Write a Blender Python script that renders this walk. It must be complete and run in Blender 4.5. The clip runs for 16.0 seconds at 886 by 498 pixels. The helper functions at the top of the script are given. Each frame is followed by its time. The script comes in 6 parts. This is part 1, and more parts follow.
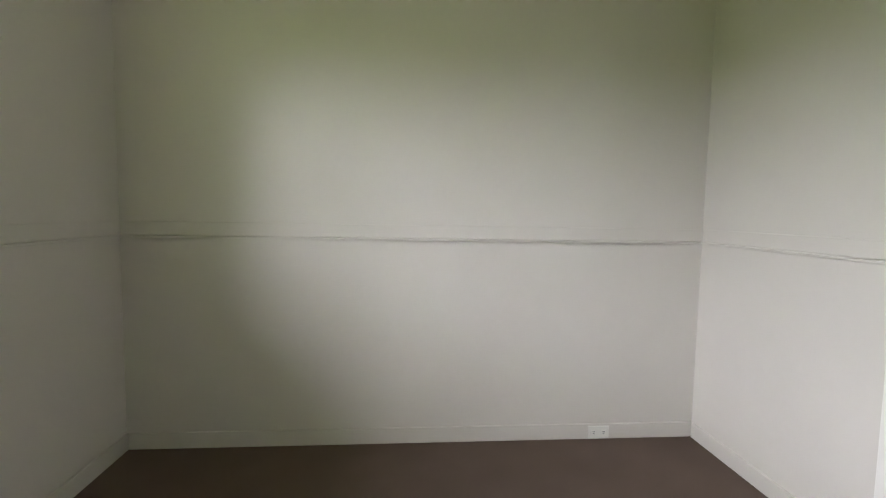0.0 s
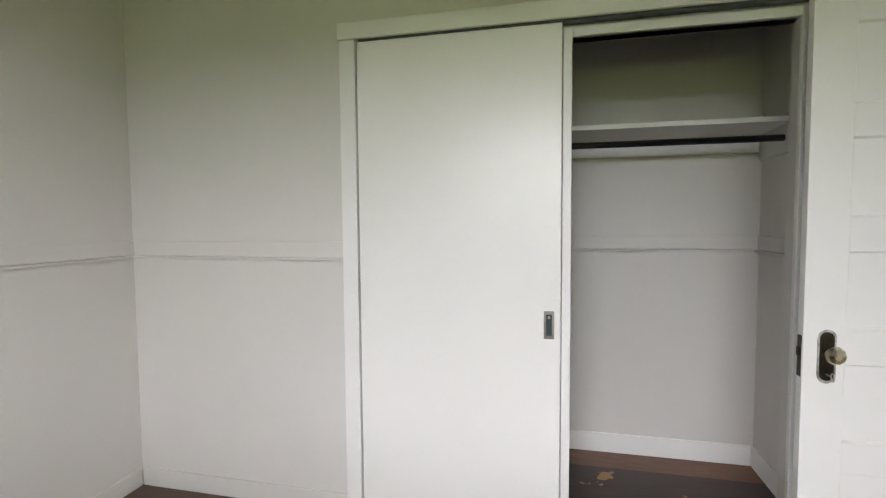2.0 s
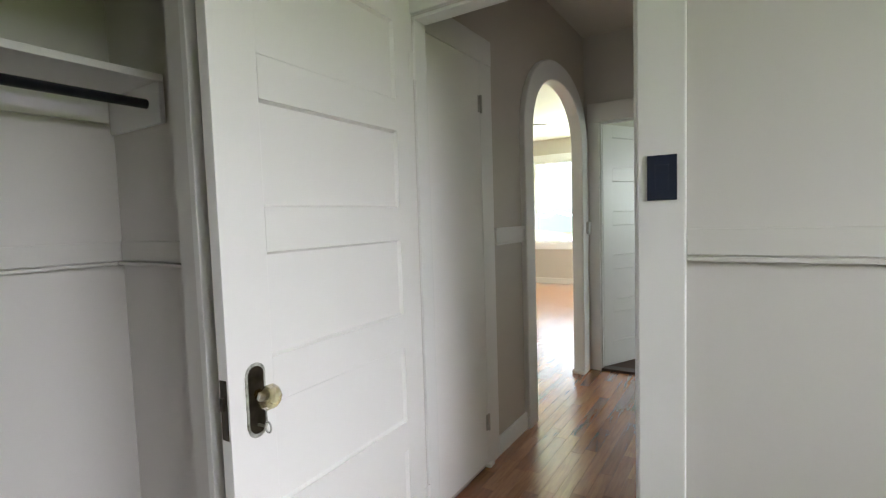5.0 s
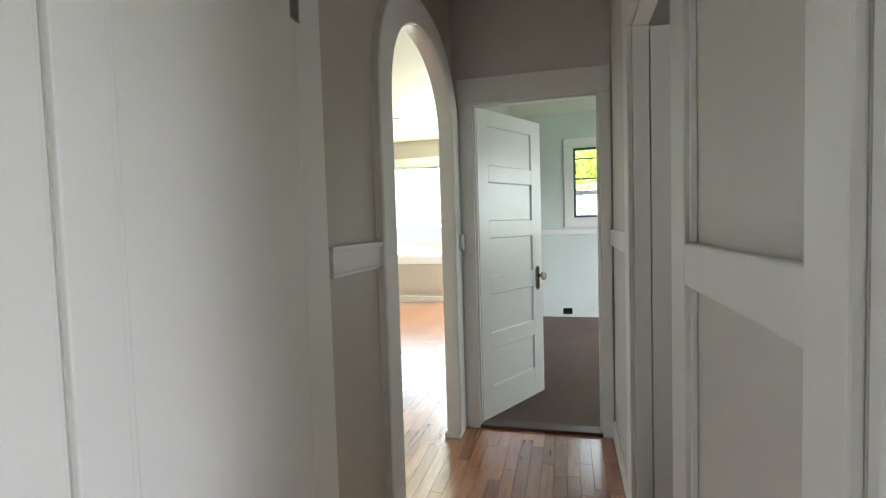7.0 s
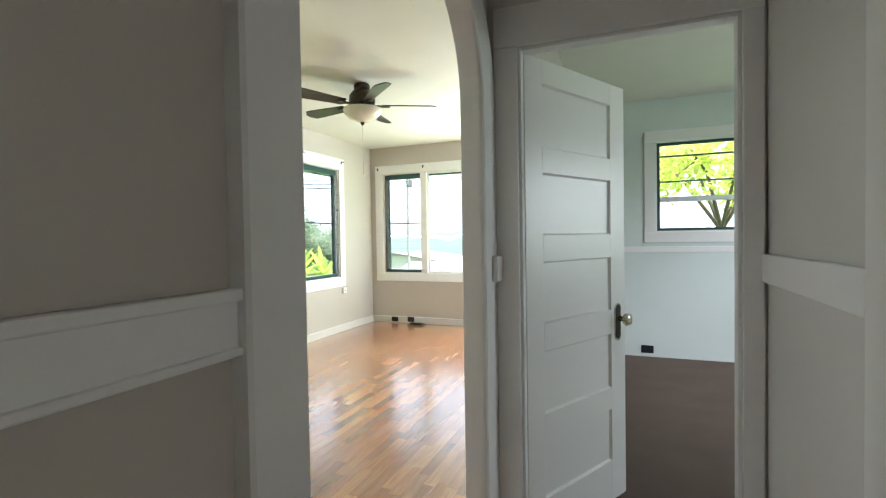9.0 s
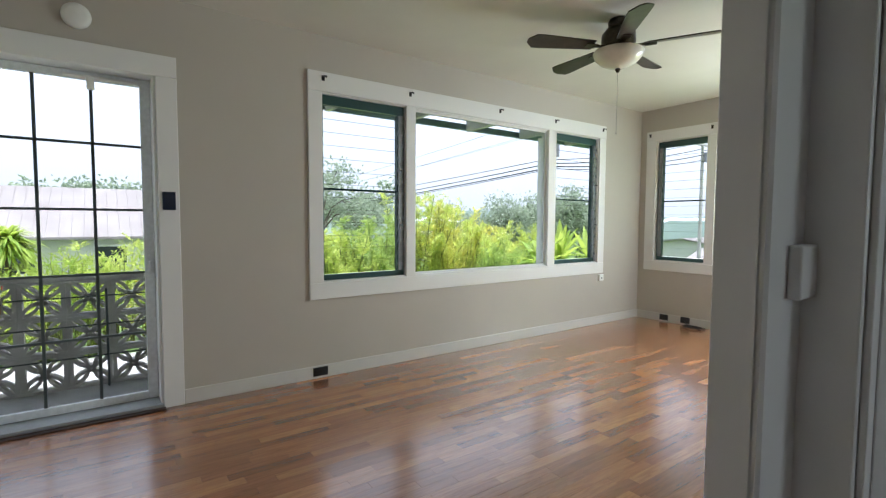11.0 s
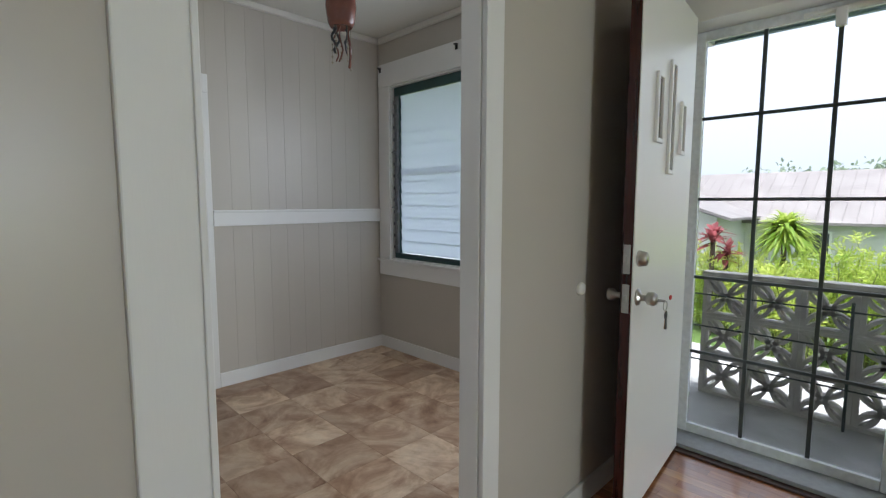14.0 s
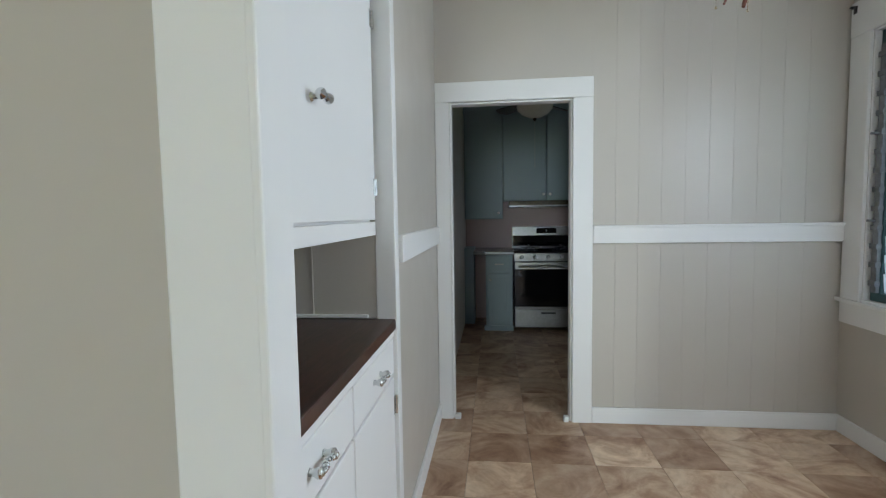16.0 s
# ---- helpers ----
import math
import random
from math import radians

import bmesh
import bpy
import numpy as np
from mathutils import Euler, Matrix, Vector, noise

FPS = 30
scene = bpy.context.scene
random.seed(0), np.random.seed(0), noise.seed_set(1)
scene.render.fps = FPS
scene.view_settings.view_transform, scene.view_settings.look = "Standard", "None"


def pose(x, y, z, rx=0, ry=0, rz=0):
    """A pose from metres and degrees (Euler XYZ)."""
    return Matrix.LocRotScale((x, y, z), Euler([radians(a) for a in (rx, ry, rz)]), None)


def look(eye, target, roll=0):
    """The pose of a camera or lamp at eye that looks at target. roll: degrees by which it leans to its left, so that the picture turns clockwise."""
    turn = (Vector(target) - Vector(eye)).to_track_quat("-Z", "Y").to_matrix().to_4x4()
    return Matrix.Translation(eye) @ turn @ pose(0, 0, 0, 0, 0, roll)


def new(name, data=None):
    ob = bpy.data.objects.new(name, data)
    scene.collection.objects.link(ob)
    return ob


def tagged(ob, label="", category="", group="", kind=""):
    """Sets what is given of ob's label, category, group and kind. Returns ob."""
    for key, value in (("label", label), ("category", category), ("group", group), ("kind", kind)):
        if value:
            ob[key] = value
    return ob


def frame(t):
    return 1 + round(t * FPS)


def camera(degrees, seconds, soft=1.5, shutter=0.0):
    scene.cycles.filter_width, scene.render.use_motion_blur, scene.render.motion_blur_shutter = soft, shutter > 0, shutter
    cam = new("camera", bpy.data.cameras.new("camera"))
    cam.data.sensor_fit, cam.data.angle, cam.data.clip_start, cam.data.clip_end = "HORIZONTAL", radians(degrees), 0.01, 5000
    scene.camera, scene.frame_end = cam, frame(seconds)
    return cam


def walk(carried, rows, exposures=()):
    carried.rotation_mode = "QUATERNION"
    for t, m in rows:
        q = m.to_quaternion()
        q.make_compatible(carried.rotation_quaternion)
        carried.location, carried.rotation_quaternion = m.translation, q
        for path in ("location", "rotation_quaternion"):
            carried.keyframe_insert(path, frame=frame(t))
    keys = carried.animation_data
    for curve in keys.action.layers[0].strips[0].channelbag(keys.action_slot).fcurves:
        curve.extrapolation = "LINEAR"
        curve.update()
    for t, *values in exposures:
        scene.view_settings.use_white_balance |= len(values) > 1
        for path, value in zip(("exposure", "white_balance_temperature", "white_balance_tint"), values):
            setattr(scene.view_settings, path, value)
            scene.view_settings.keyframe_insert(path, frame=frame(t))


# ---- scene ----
cam = camera(85.8, 16.0, soft=1.25)
PATH = [
    (0, (1.73, 0.73, 1.307), (1.56, -1.256, 1.152), 1.0),
    (0.5, (1.851, 0.694, 1.246), (1.134, -1.17, 1.14), 1.1),
    (1, (1.882, 0.507, 1.242), (0.63, -1.05, 1.152), 0.8),
    (1.5, (1.918, 0.318, 1.274), (0.224, -0.742, 1.184), 0.2),
    (2, (1.947, 0.133, 1.315), (0.002, -0.318, 1.202), -0.4),
    (2.5, (1.889, 0.086, 1.307), (-0.105, 0.188, 1.193), -0.9),
    (3, (1.745, 0.041, 1.298), (-0.162, 0.63, 1.174), -1.4),
    (3.5, (1.56, 0.006, 1.287), (-0.155, 1.027, 1.155), -1.7),
    (4, (1.394, -0.001, 1.28), (-0.105, 1.315, 1.138), -1.8),
    (4.5, (1.256, 0.119, 1.276), (-0.024, 1.65, 1.14), -1.8),
    (5, (1.132, 0.328, 1.279), (0.05, 2.005, 1.152), -1.8),
    (5.2, (1.072, 0.41, 1.273), (0.068, 2.135, 1.147), -1.7),
    (7.3, (0.598, 1.512, 1.273), (0.14, 3.457, 1.18), -1.8),
    (7.5, (0.556, 1.62, 1.279), (0.115, 3.569, 1.193), -1.8),
    (8, (0.511, 1.881, 1.28), (0.061, 3.828, 1.22), -1.7),
    (8.2, (0.52, 2.003, 1.29), (0.039, 3.944, 1.238), -1.6),
    (10.3, (0.48, 2.998, 1.28), (-0.848, 4.49, 1.187), 0.2),
    (10.5, (0.456, 3.072, 1.279), (-0.961, 4.481, 1.177), 0.3),
    (11, (0.356, 3.186, 1.253), (-1.268, 4.348, 1.136), 0.3),
    (11.5, (0.197, 3.308, 1.276), (-1.619, 4.135, 1.13), 0.6),
    (12, (0.066, 3.391, 1.28), (-1.888, 3.788, 1.116), 0.5),
    (12.5, (-0.07, 3.506, 1.297), (-2.059, 3.399, 1.115), 0.4),
    (13, (-0.223, 3.529, 1.274), (-2.119, 2.923, 1.085), 0.6),
    (13.5, (-0.446, 3.495, 1.295), (-2.133, 2.44, 1.093), 0.3),
    (14, (-0.65, 3.459, 1.298), (-2.056, 2.05, 1.102), 0.1),
    (14.5, (-0.862, 3.433, 1.305), (-1.941, 1.758, 1.124), 0.1),
    (15, (-0.993, 3.316, 1.31), (-1.69, 1.449, 1.14), -0.0),
    (15.5, (-1.134, 3.173, 1.323), (-1.386, 1.195, 1.169), -0.4),
    (16, (-1.238, 3.066, 1.319), (-1.02, 1.083, 1.176), -0.9),
]
walk(cam, [(t, look(eye, target, roll)) for t, eye, target, roll in PATH],
     [(0, 3.53, 6520, 11), (1.5, 3.35, 6560, 11), (2.6, 3.55, 6500, 10), (4.0, 3.4, 6500, 10), (5.2, 3.55, 6350, 10), (7.5, 3.65, 6250, 10), (8.2, 3.6, 6200, 10), (10.4, 2.6, 6000, 12), (11.2, 2.3, 5980, 15), (12.0, 2.03, 6130, 16), (12.5, 2.04, 6260, 18), (13.0, 2.04, 6280, 17), (13.5, 2.14, 6290, 16), (14.0, 2.28, 6130, 14), (14.5, 2.3, 6220, 14), (15.0, 2.3, 6550, 15), (15.5, 2.58, 6200, 11), (16, 2.85, 5990, 10)])

# ---- daylight: bright overcast sky ----
world = bpy.data.worlds.new("overcast")
scene.world = world
world.use_nodes = True
wn = world.node_tree
sky = wn.nodes.new("ShaderNodeTexSky")
sky.sky_type, sky.sun_disc = "NISHITA", False
sky.sun_elevation, sky.sun_rotation = radians(77), radians(69)
sky.air_density, sky.dust_density, sky.ozone_density = 1.0, 6.0, 1.0
pale = wn.nodes.new("ShaderNodeHueSaturation")
pale.inputs["Saturation"].default_value = 0.3
bg = wn.nodes["Background"]
cloud = wn.nodes.new("ShaderNodeMix")
cloud.data_type = "RGBA"
cloud.inputs[0].default_value, cloud.inputs[7].default_value = 0.72, (4.0, 4.35, 4.8, 1)
wn.links.new(sky.outputs[0], pale.inputs["Color"])
wn.links.new(pale.outputs[0], cloud.inputs[6])
wn.links.new(cloud.outputs[2], bg.inputs[0])
bg.inputs[1].default_value = 0.15
sun_data = bpy.data.lights.new("sun", "SUN")
sun_data.energy, sun_data.angle, sun_data.color = 3.8, radians(20), (1.0, 0.96, 0.9)
sun = new("sun", sun_data)
sun.matrix_world = look((8, 6, 40), (0, 3, 0))


def daylight(name, eye, target, wide, tall, watts, colour):
    """Added area lamp, standing in for sky or lawn light through a window."""
    d = bpy.data.lights.new(name, "AREA")
    d.shape, d.size, d.size_y, d.energy, d.color = "RECTANGLE", wide, tall, watts, colour
    new(name, d).matrix_world = look(eye, target)


SKYWHITE, LAWN = (0.84, 0.96, 1.1), (0.84, 0.88, 0.34)
# Added fill lamps: bedroom sky lamp hangs outside, the others stand at openings.
daylight("sky_fill_bedroom", (5.8, 1.6, 3.25), (3.2, 1.6, 1.75), 7.5, 2.2, 130, (1.0, 0.97, 1.06))
daylight("lawn_fill_bedroom", (3.19, 0.15, 1.5), (1.2, 0.1, 2.3), 1.6, 0.3, 0.7, LAWN)
daylight("window_fill_living", (-0.68, 8.94, 1.6), (-1.5, 6.5, 0.9), 0.6, 1.2, 13, SKYWHITE)
daylight("window_fill_nook", (-3.25, 1.89, 1.6), (-1.6, 1.6, 1.2), 0.8, 1.3, 3.8, (0.9, 0.98, 1.03))
daylight("window_fill_kitchen", (-3.25, -1.8, 1.6), (-1.8, -1.9, 1.0), 0.5, 0.6, 0.12, SKYWHITE)
daylight("window_fill_far_bedroom", (3.19, 5.9, 1.5), (1.2, 5.8, 1.0), 1.3, 1.1, 2.5, (0.92, 1.0, 0.98))
daylight("lawn_fill_living", (-0.68, 8.94, 1.05), (-1.7, 6.2, 2.7), 0.6, 0.4, 5.5, LAWN)
daylight("window_fill_bathroom", (2.19, 2.9, 1.6), (0.9, 3.0, 1.1), 0.6, 0.7, 0.35, (1.0, 0.98, 0.88))

# ---- materials ----
def principled(name):
    m = bpy.data.materials.new(name)
    m.use_nodes = True
    return m, m.node_tree, m.node_tree.nodes["Principled BSDF"]


def node(nt, kind, **values):
    n = nt.nodes.new(kind)
    for key, value in values.items():
        n.inputs[key].default_value = value
    return n


def place(nt, scale=(1, 1, 1)):
    """World-size coordinates."""
    tc = nt.nodes.new("ShaderNodeNewGeometry")
    mp = nt.nodes.new("ShaderNodeMapping")
    mp.inputs["Scale"].default_value = scale
    nt.links.new(tc.outputs["Position"], mp.inputs["Vector"])
    return mp.outputs["Vector"]


def ramp(nt, source, stops):
    r = nt.nodes.new("ShaderNodeValToRGB")
    el = r.color_ramp.elements
    while len(el) < len(stops):
        el.new(0.5)
    for e, (pos, col) in zip(el, stops):
        e.position, e.color = pos, (*col, 1)
    nt.links.new(source, r.inputs[0])
    return r.outputs[0]


def mixed(nt, a, b, fac, mode="MIX"):
    m = nt.nodes.new("ShaderNodeMix")
    m.data_type, m.blend_type = "RGBA", mode
    for sock, val in ((m.inputs[6], a), (m.inputs[7], b), (m.inputs[0], fac)):
        if hasattr(val, "links"):
            nt.links.new(val, sock)
        elif isinstance(val, (int, float)):
            sock.default_value = val
        else:
            sock.default_value = (*val, 1)
    return m.outputs[2]


def bumped(nt, bsdf, height, strength, distance=0.002):
    b = node(nt, "ShaderNodeBump", Strength=strength, Distance=distance)
    nt.links.new(height, b.inputs["Height"])
    nt.links.new(b.outputs[0], bsdf.inputs["Normal"])


def painted(name, col, rough=0.45, brush=0.25, stain=0.06, stretch=(1, 1, 1), gloss=0.07):
    """Paint with roller texture and faint unevenness."""
    m, nt, b = principled(name)
    big = node(nt, "ShaderNodeTexNoise", Scale=1.3, Detail=4.0)
    fine = node(nt, "ShaderNodeTexNoise", Scale=160.0, Detail=3.0)
    wide = node(nt, "ShaderNodeTexNoise", Scale=7.0, Detail=3.0)
    nt.links.new(place(nt), big.inputs["Vector"])
    nt.links.new(place(nt, stretch), fine.inputs["Vector"])
    nt.links.new(place(nt), wide.inputs["Vector"])
    low = tuple(c * (1 - stain) for c in col)
    high = tuple(min(1, c * (1 + stain * 0.5)) for c in col)
    nt.links.new(ramp(nt, big.outputs[0], [(0.3, low), (0.7, high)]), b.inputs["Base Color"])
    r = node(nt, "ShaderNodeMapRange")
    r.inputs["To Min"].default_value, r.inputs["To Max"].default_value = rough - gloss, rough + gloss
    nt.links.new(wide.outputs[0], r.inputs["Value"])
    nt.links.new(r.outputs[0], b.inputs["Roughness"])
    bumped(nt, b, fine.outputs[0], brush, 0.0012)
    return m


def plain(name, col, rough=0.5, metal=0.0, vary=0.08):
    m, nt, b = principled(name)
    n = node(nt, "ShaderNodeTexNoise", Scale=35.0, Detail=4.0)
    nt.links.new(place(nt), n.inputs["Vector"])
    nt.links.new(ramp(nt, n.outputs[0], [(0.3, tuple(c * (1 - vary) for c in col)), (0.7, tuple(min(1, c * (1 + vary)) for c in col))]), b.inputs["Base Color"])
    b.inputs["Roughness"].default_value, b.inputs["Metallic"].default_value = rough, metal
    return m


def gloss_share(nt, low, power, share=0.8):
    """How much of the light a pane throws back: little head-on, more at a slant."""
    lw = nt.nodes.new("ShaderNodeLayerWeight")
    lw.inputs["Blend"].default_value = 0.5
    pw = nt.nodes.new("ShaderNodeMath")
    pw.operation = "POWER"
    pw.inputs[1].default_value = power
    nt.links.new(lw.outputs["Facing"], pw.inputs[0])
    ad = nt.nodes.new("ShaderNodeMath")
    ad.operation, ad.use_clamp = "MULTIPLY_ADD", True
    ad.inputs[1].default_value, ad.inputs[2].default_value = share, low
    nt.links.new(pw.outputs[0], ad.inputs[0])
    return ad.outputs[0]


def glass(name, rough=0.0, tint=(1, 1, 1), low=0.03, share=0.8):
    """Thin pane: see-through in its tint, with a little gloss."""
    m = bpy.data.materials.new(name)
    m.use_nodes = True
    nt = m.node_tree
    nt.nodes.clear()
    out = nt.nodes.new("ShaderNodeOutputMaterial")
    tr = nt.nodes.new("ShaderNodeBsdfTransparent")
    tr.inputs[0].default_value = (*tint, 1)
    gl = node(nt, "ShaderNodeBsdfGlossy", Roughness=rough)
    mx = nt.nodes.new("ShaderNodeMixShader")
    nt.links.new(gloss_share(nt, low, 5.0, share), mx.inputs[0])
    nt.links.new(tr.outputs[0], mx.inputs[1])
    nt.links.new(gl.outputs[0], mx.inputs[2])
    nt.links.new(mx.outputs[0], out.inputs[0])
    return m


def frosted(name, col):
    """Obscure glass: scatters the daylight behind it."""
    m = bpy.data.materials.new(name)
    m.use_nodes = True
    nt = m.node_tree
    nt.nodes.clear()
    out = nt.nodes.new("ShaderNodeOutputMaterial")
    tl = nt.nodes.new("ShaderNodeBsdfTranslucent")
    tl.inputs[0].default_value = (*col, 1)
    gl = node(nt, "ShaderNodeBsdfGlossy", Roughness=0.25)
    mx = nt.nodes.new("ShaderNodeMixShader")
    nt.links.new(gloss_share(nt, 0.04, 5.0), mx.inputs[0])
    nt.links.new(tl.outputs[0], mx.inputs[1])
    nt.links.new(gl.outputs[0], mx.inputs[2])
    nt.links.new(mx.outputs[0], out.inputs[0])
    return m


def laminate():
    """Wood strips; each strip takes its own tone."""
    m, nt, b = principled("laminate_wood")
    info = nt.nodes.new("ShaderNodeObjectInfo")
    geo = nt.nodes.new("ShaderNodeNewGeometry")
    both = nt.nodes.new("ShaderNodeMath")
    both.operation = "ADD"
    nt.links.new(info.outputs["Random"], both.inputs[0])
    nt.links.new(geo.outputs["Random Per Island"], both.inputs[1])
    one = nt.nodes.new("ShaderNodeMath")
    one.operation = "FRACT"
    nt.links.new(both.outputs[0], one.inputs[0])
    tone = ramp(nt, one.outputs[0], [(0.0, (0.27, 0.095, 0.035)), (0.35, (0.36, 0.135, 0.05)), (0.7, (0.45, 0.18, 0.066)), (1.0, (0.55, 0.24, 0.09))])
    shift = nt.nodes.new("ShaderNodeCombineXYZ")
    nt.links.new(one.outputs[0], shift.inputs["Z"])
    add = nt.nodes.new("ShaderNodeVectorMath")
    add.operation = "ADD"
    nt.links.new(place(nt, (28, 2.2, 1)), add.inputs[0])
    nt.links.new(shift.outputs[0], add.inputs[1])
    grain = node(nt, "ShaderNodeTexNoise", Scale=2.5, Detail=6.0, Roughness=0.65, Distortion=0.6)
    nt.links.new(add.outputs[0], grain.inputs["Vector"])
    g = ramp(nt, grain.outputs[0], [(0.3, (0.72, 0.66, 0.62)), (0.6, (1.1, 1.1, 1.1))])
    nt.links.new(mixed(nt, tone, g, 1.0, "MULTIPLY"), b.inputs["Base Color"])
    b.inputs["Roughness"].default_value = 0.27
    b.inputs["Specular IOR Level"].default_value = 0.9
    b.inputs["Coat Weight"].default_value, b.inputs["Coat Roughness"].default_value = 1.0, 0.18
    b.inputs["Coat IOR"].default_value = 1.6
    emb = node(nt, "ShaderNodeTexNoise", Scale=9.0, Detail=3.0)
    nt.links.new(place(nt, (14, 2.0, 1)), emb.inputs["Vector"])
    bumped(nt, b, emb.outputs[0], 0.42, 0.0018)
    return m


def vinyl():
    """Mottled brown stone-look tile."""
    m, nt, b = principled("stone_vinyl")
    info = nt.nodes.new("ShaderNodeObjectInfo")
    sh = nt.nodes.new("ShaderNodeVectorMath")
    sh.operation = "MULTIPLY_ADD"
    com = nt.nodes.new("ShaderNodeCombineXYZ")
    nt.links.new(info.outputs["Random"], com.inputs["X"])
    nt.links.new(info.outputs["Random"], com.inputs["Z"])
    nt.links.new(com.outputs[0], sh.inputs[0])
    sh.inputs[1].default_value = (19, 0, 31)
    nt.links.new(place(nt), sh.inputs[2])
    n1 = node(nt, "ShaderNodeTexNoise", Scale=2.6, Detail=6.0, Roughness=0.62, Distortion=1.8)
    n2 = node(nt, "ShaderNodeTexNoise", Scale=14.0, Detail=6.0, Roughness=0.65)
    nt.links.new(sh.outputs[0], n1.inputs["Vector"])
    nt.links.new(sh.outputs[0], n2.inputs["Vector"])
    c1 = ramp(nt, n1.outputs[0], [(0.3, (0.27, 0.15, 0.09)), (0.43, (0.45, 0.3, 0.2)), (0.55, (0.62, 0.47, 0.34)), (0.72, (0.76, 0.64, 0.5))])
    c2 = ramp(nt, n2.outputs[0], [(0.35, (0.7, 0.62, 0.56)), (0.65, (1.1, 1.08, 1.05))])
    c3 = mixed(nt, c1, c2, 0.45, "MULTIPLY")
    t = ramp(nt, info.outputs["Random"], [(0.0, (0.68, 0.6, 0.55)), (0.4, (0.88, 0.84, 0.8)), (1.0, (1.15, 1.15, 1.12))])
    nt.links.new(mixed(nt, c3, t, 1.0, "MULTIPLY"), b.inputs["Base Color"])
    b.inputs["Roughness"].default_value = 0.42
    bumped(nt, b, n2.outputs[0], 0.15)
    return m


def carpet_material():
    m, nt, b = principled("carpet")
    f = node(nt, "ShaderNodeTexNoise", Scale=420.0, Detail=2.0)
    w = node(nt, "ShaderNodeTexNoise", Scale=3.0, Detail=4.0)
    nt.links.new(place(nt), f.inputs["Vector"])
    nt.links.new(place(nt), w.inputs["Vector"])
    c = mixed(nt, ramp(nt, f.outputs[0], [(0.3, (0.085, 0.058, 0.045)), (0.7, (0.165, 0.118, 0.094))]), ramp(nt, w.outputs[0], [(0.3, (0.88, 0.88, 0.88)), (0.7, (1.08, 1.08, 1.08))]), 1.0, "MULTIPLY")
    nt.links.new(c, b.inputs["Base Color"])
    b.inputs["Roughness"].default_value = 0.95
    bumped(nt, b, f.outputs[0], 0.7, 0.004)
    return m


def closet_wood():
    """Old floorboards with a dark varnish patch and bare scraped spots."""
    m, nt, b = principled("old_floorboard")
    g = node(nt, "ShaderNodeTexNoise", Scale=3.0, Detail=6.0, Roughness=0.65)
    nt.links.new(place(nt, (30, 2, 1)), g.inputs["Vector"])
    s = node(nt, "ShaderNodeTexNoise", Scale=4.2, Detail=5.0, Roughness=0.55, Distortion=0.5)
    nt.links.new(place(nt), s.inputs["Vector"])
    wood = ramp(nt, g.outputs[0], [(0.3, (0.1, 0.04, 0.018)), (0.7, (0.2, 0.09, 0.04))])
    dark = ramp(nt, g.outputs[0], [(0.3, (0.018, 0.008, 0.006)), (0.7, (0.05, 0.022, 0.014))])
    spots = ramp(nt, s.outputs[0], [(0.61, (0, 0, 0)), (0.63, (1, 1, 1))])
    bare = mixed(nt, dark, (0.36, 0.2, 0.08), spots)
    pos = nt.nodes.new("ShaderNodeNewGeometry")
    sep = nt.nodes.new("ShaderNodeSeparateXYZ")
    nt.links.new(pos.outputs["Position"], sep.inputs[0])
    edge = nt.nodes.new("ShaderNodeMath")
    edge.operation = "GREATER_THAN"
    edge.inputs[1].default_value = -0.66
    nt.links.new(sep.outputs["X"], edge.inputs[0])
    nt.links.new(mixed(nt, wood, bare, edge.outputs[0]), b.inputs["Base Color"])
    b.inputs["Roughness"].default_value = 0.4
    return m


def leafy(name, dark, light):
    m, nt, b = principled(name)
    geo = nt.nodes.new("ShaderNodeNewGeometry")
    nt.links.new(ramp(nt, geo.outputs["Random Per Island"], [(0.0, dark), (1.0, light)]), b.inputs["Base Color"])
    b.inputs["Roughness"].default_value = 0.55
    tl = nt.nodes.new("ShaderNodeBsdfTranslucent")
    tl.inputs[0].default_value = (*[min(1, c * 1.6) for c in light], 1)
    mx = node(nt, "ShaderNodeMixShader")
    mx.inputs[0].default_value = 0.45
    out = nt.nodes["Material Output"]
    nt.links.new(b.outputs[0], mx.inputs[1])
    nt.links.new(tl.outputs[0], mx.inputs[2])
    nt.links.new(mx.outputs[0], out.inputs[0])
    return m


def noisy(name, a, b_, scale, rough=0.8, bump=0.4, stretch=(1, 1, 1)):
    m, nt, b = principled(name)
    n = node(nt, "ShaderNodeTexNoise", Scale=scale, Detail=8.0, Roughness=0.6)
    nt.links.new(place(nt, stretch), n.inputs["Vector"])
    nt.links.new(ramp(nt, n.outputs[0], [(0.3, a), (0.7, b_)]), b.inputs["Base Color"])
    b.inputs["Roughness"].default_value = rough
    bumped(nt, b, n.outputs[0], bump, 0.01)
    return m


GREIGE = painted("greige_wall_paint", (0.545, 0.505, 0.448), 0.34, 0.12, 0.04)
CREAM = painted("cream_wall_paint", (0.68, 0.66, 0.628), 0.5, 0.12, 0.04)
COOL = painted("pale_green_wall_paint", (0.66, 0.73, 0.70), 0.4)
CEILING = painted("ceiling_paint", (0.74, 0.72, 0.66), 0.6)
TRIM = painted("white_trim_paint", (0.83, 0.827, 0.81), 0.42, 0.1, 0.02, (1, 1, 0.12), 0.03)
BASEPAINT = painted("pale_baseboard_paint", (0.67, 0.65, 0.61), 0.36, 0.1, 0.03)
DOORWHITE = painted("white_door_paint", (0.86, 0.85, 0.83), 0.3, 0.06, 0.012, (1, 1, 0.12), 0.02)
BLUE = painted("blue_cabinet_paint", (0.28, 0.36, 0.39), 0.4)
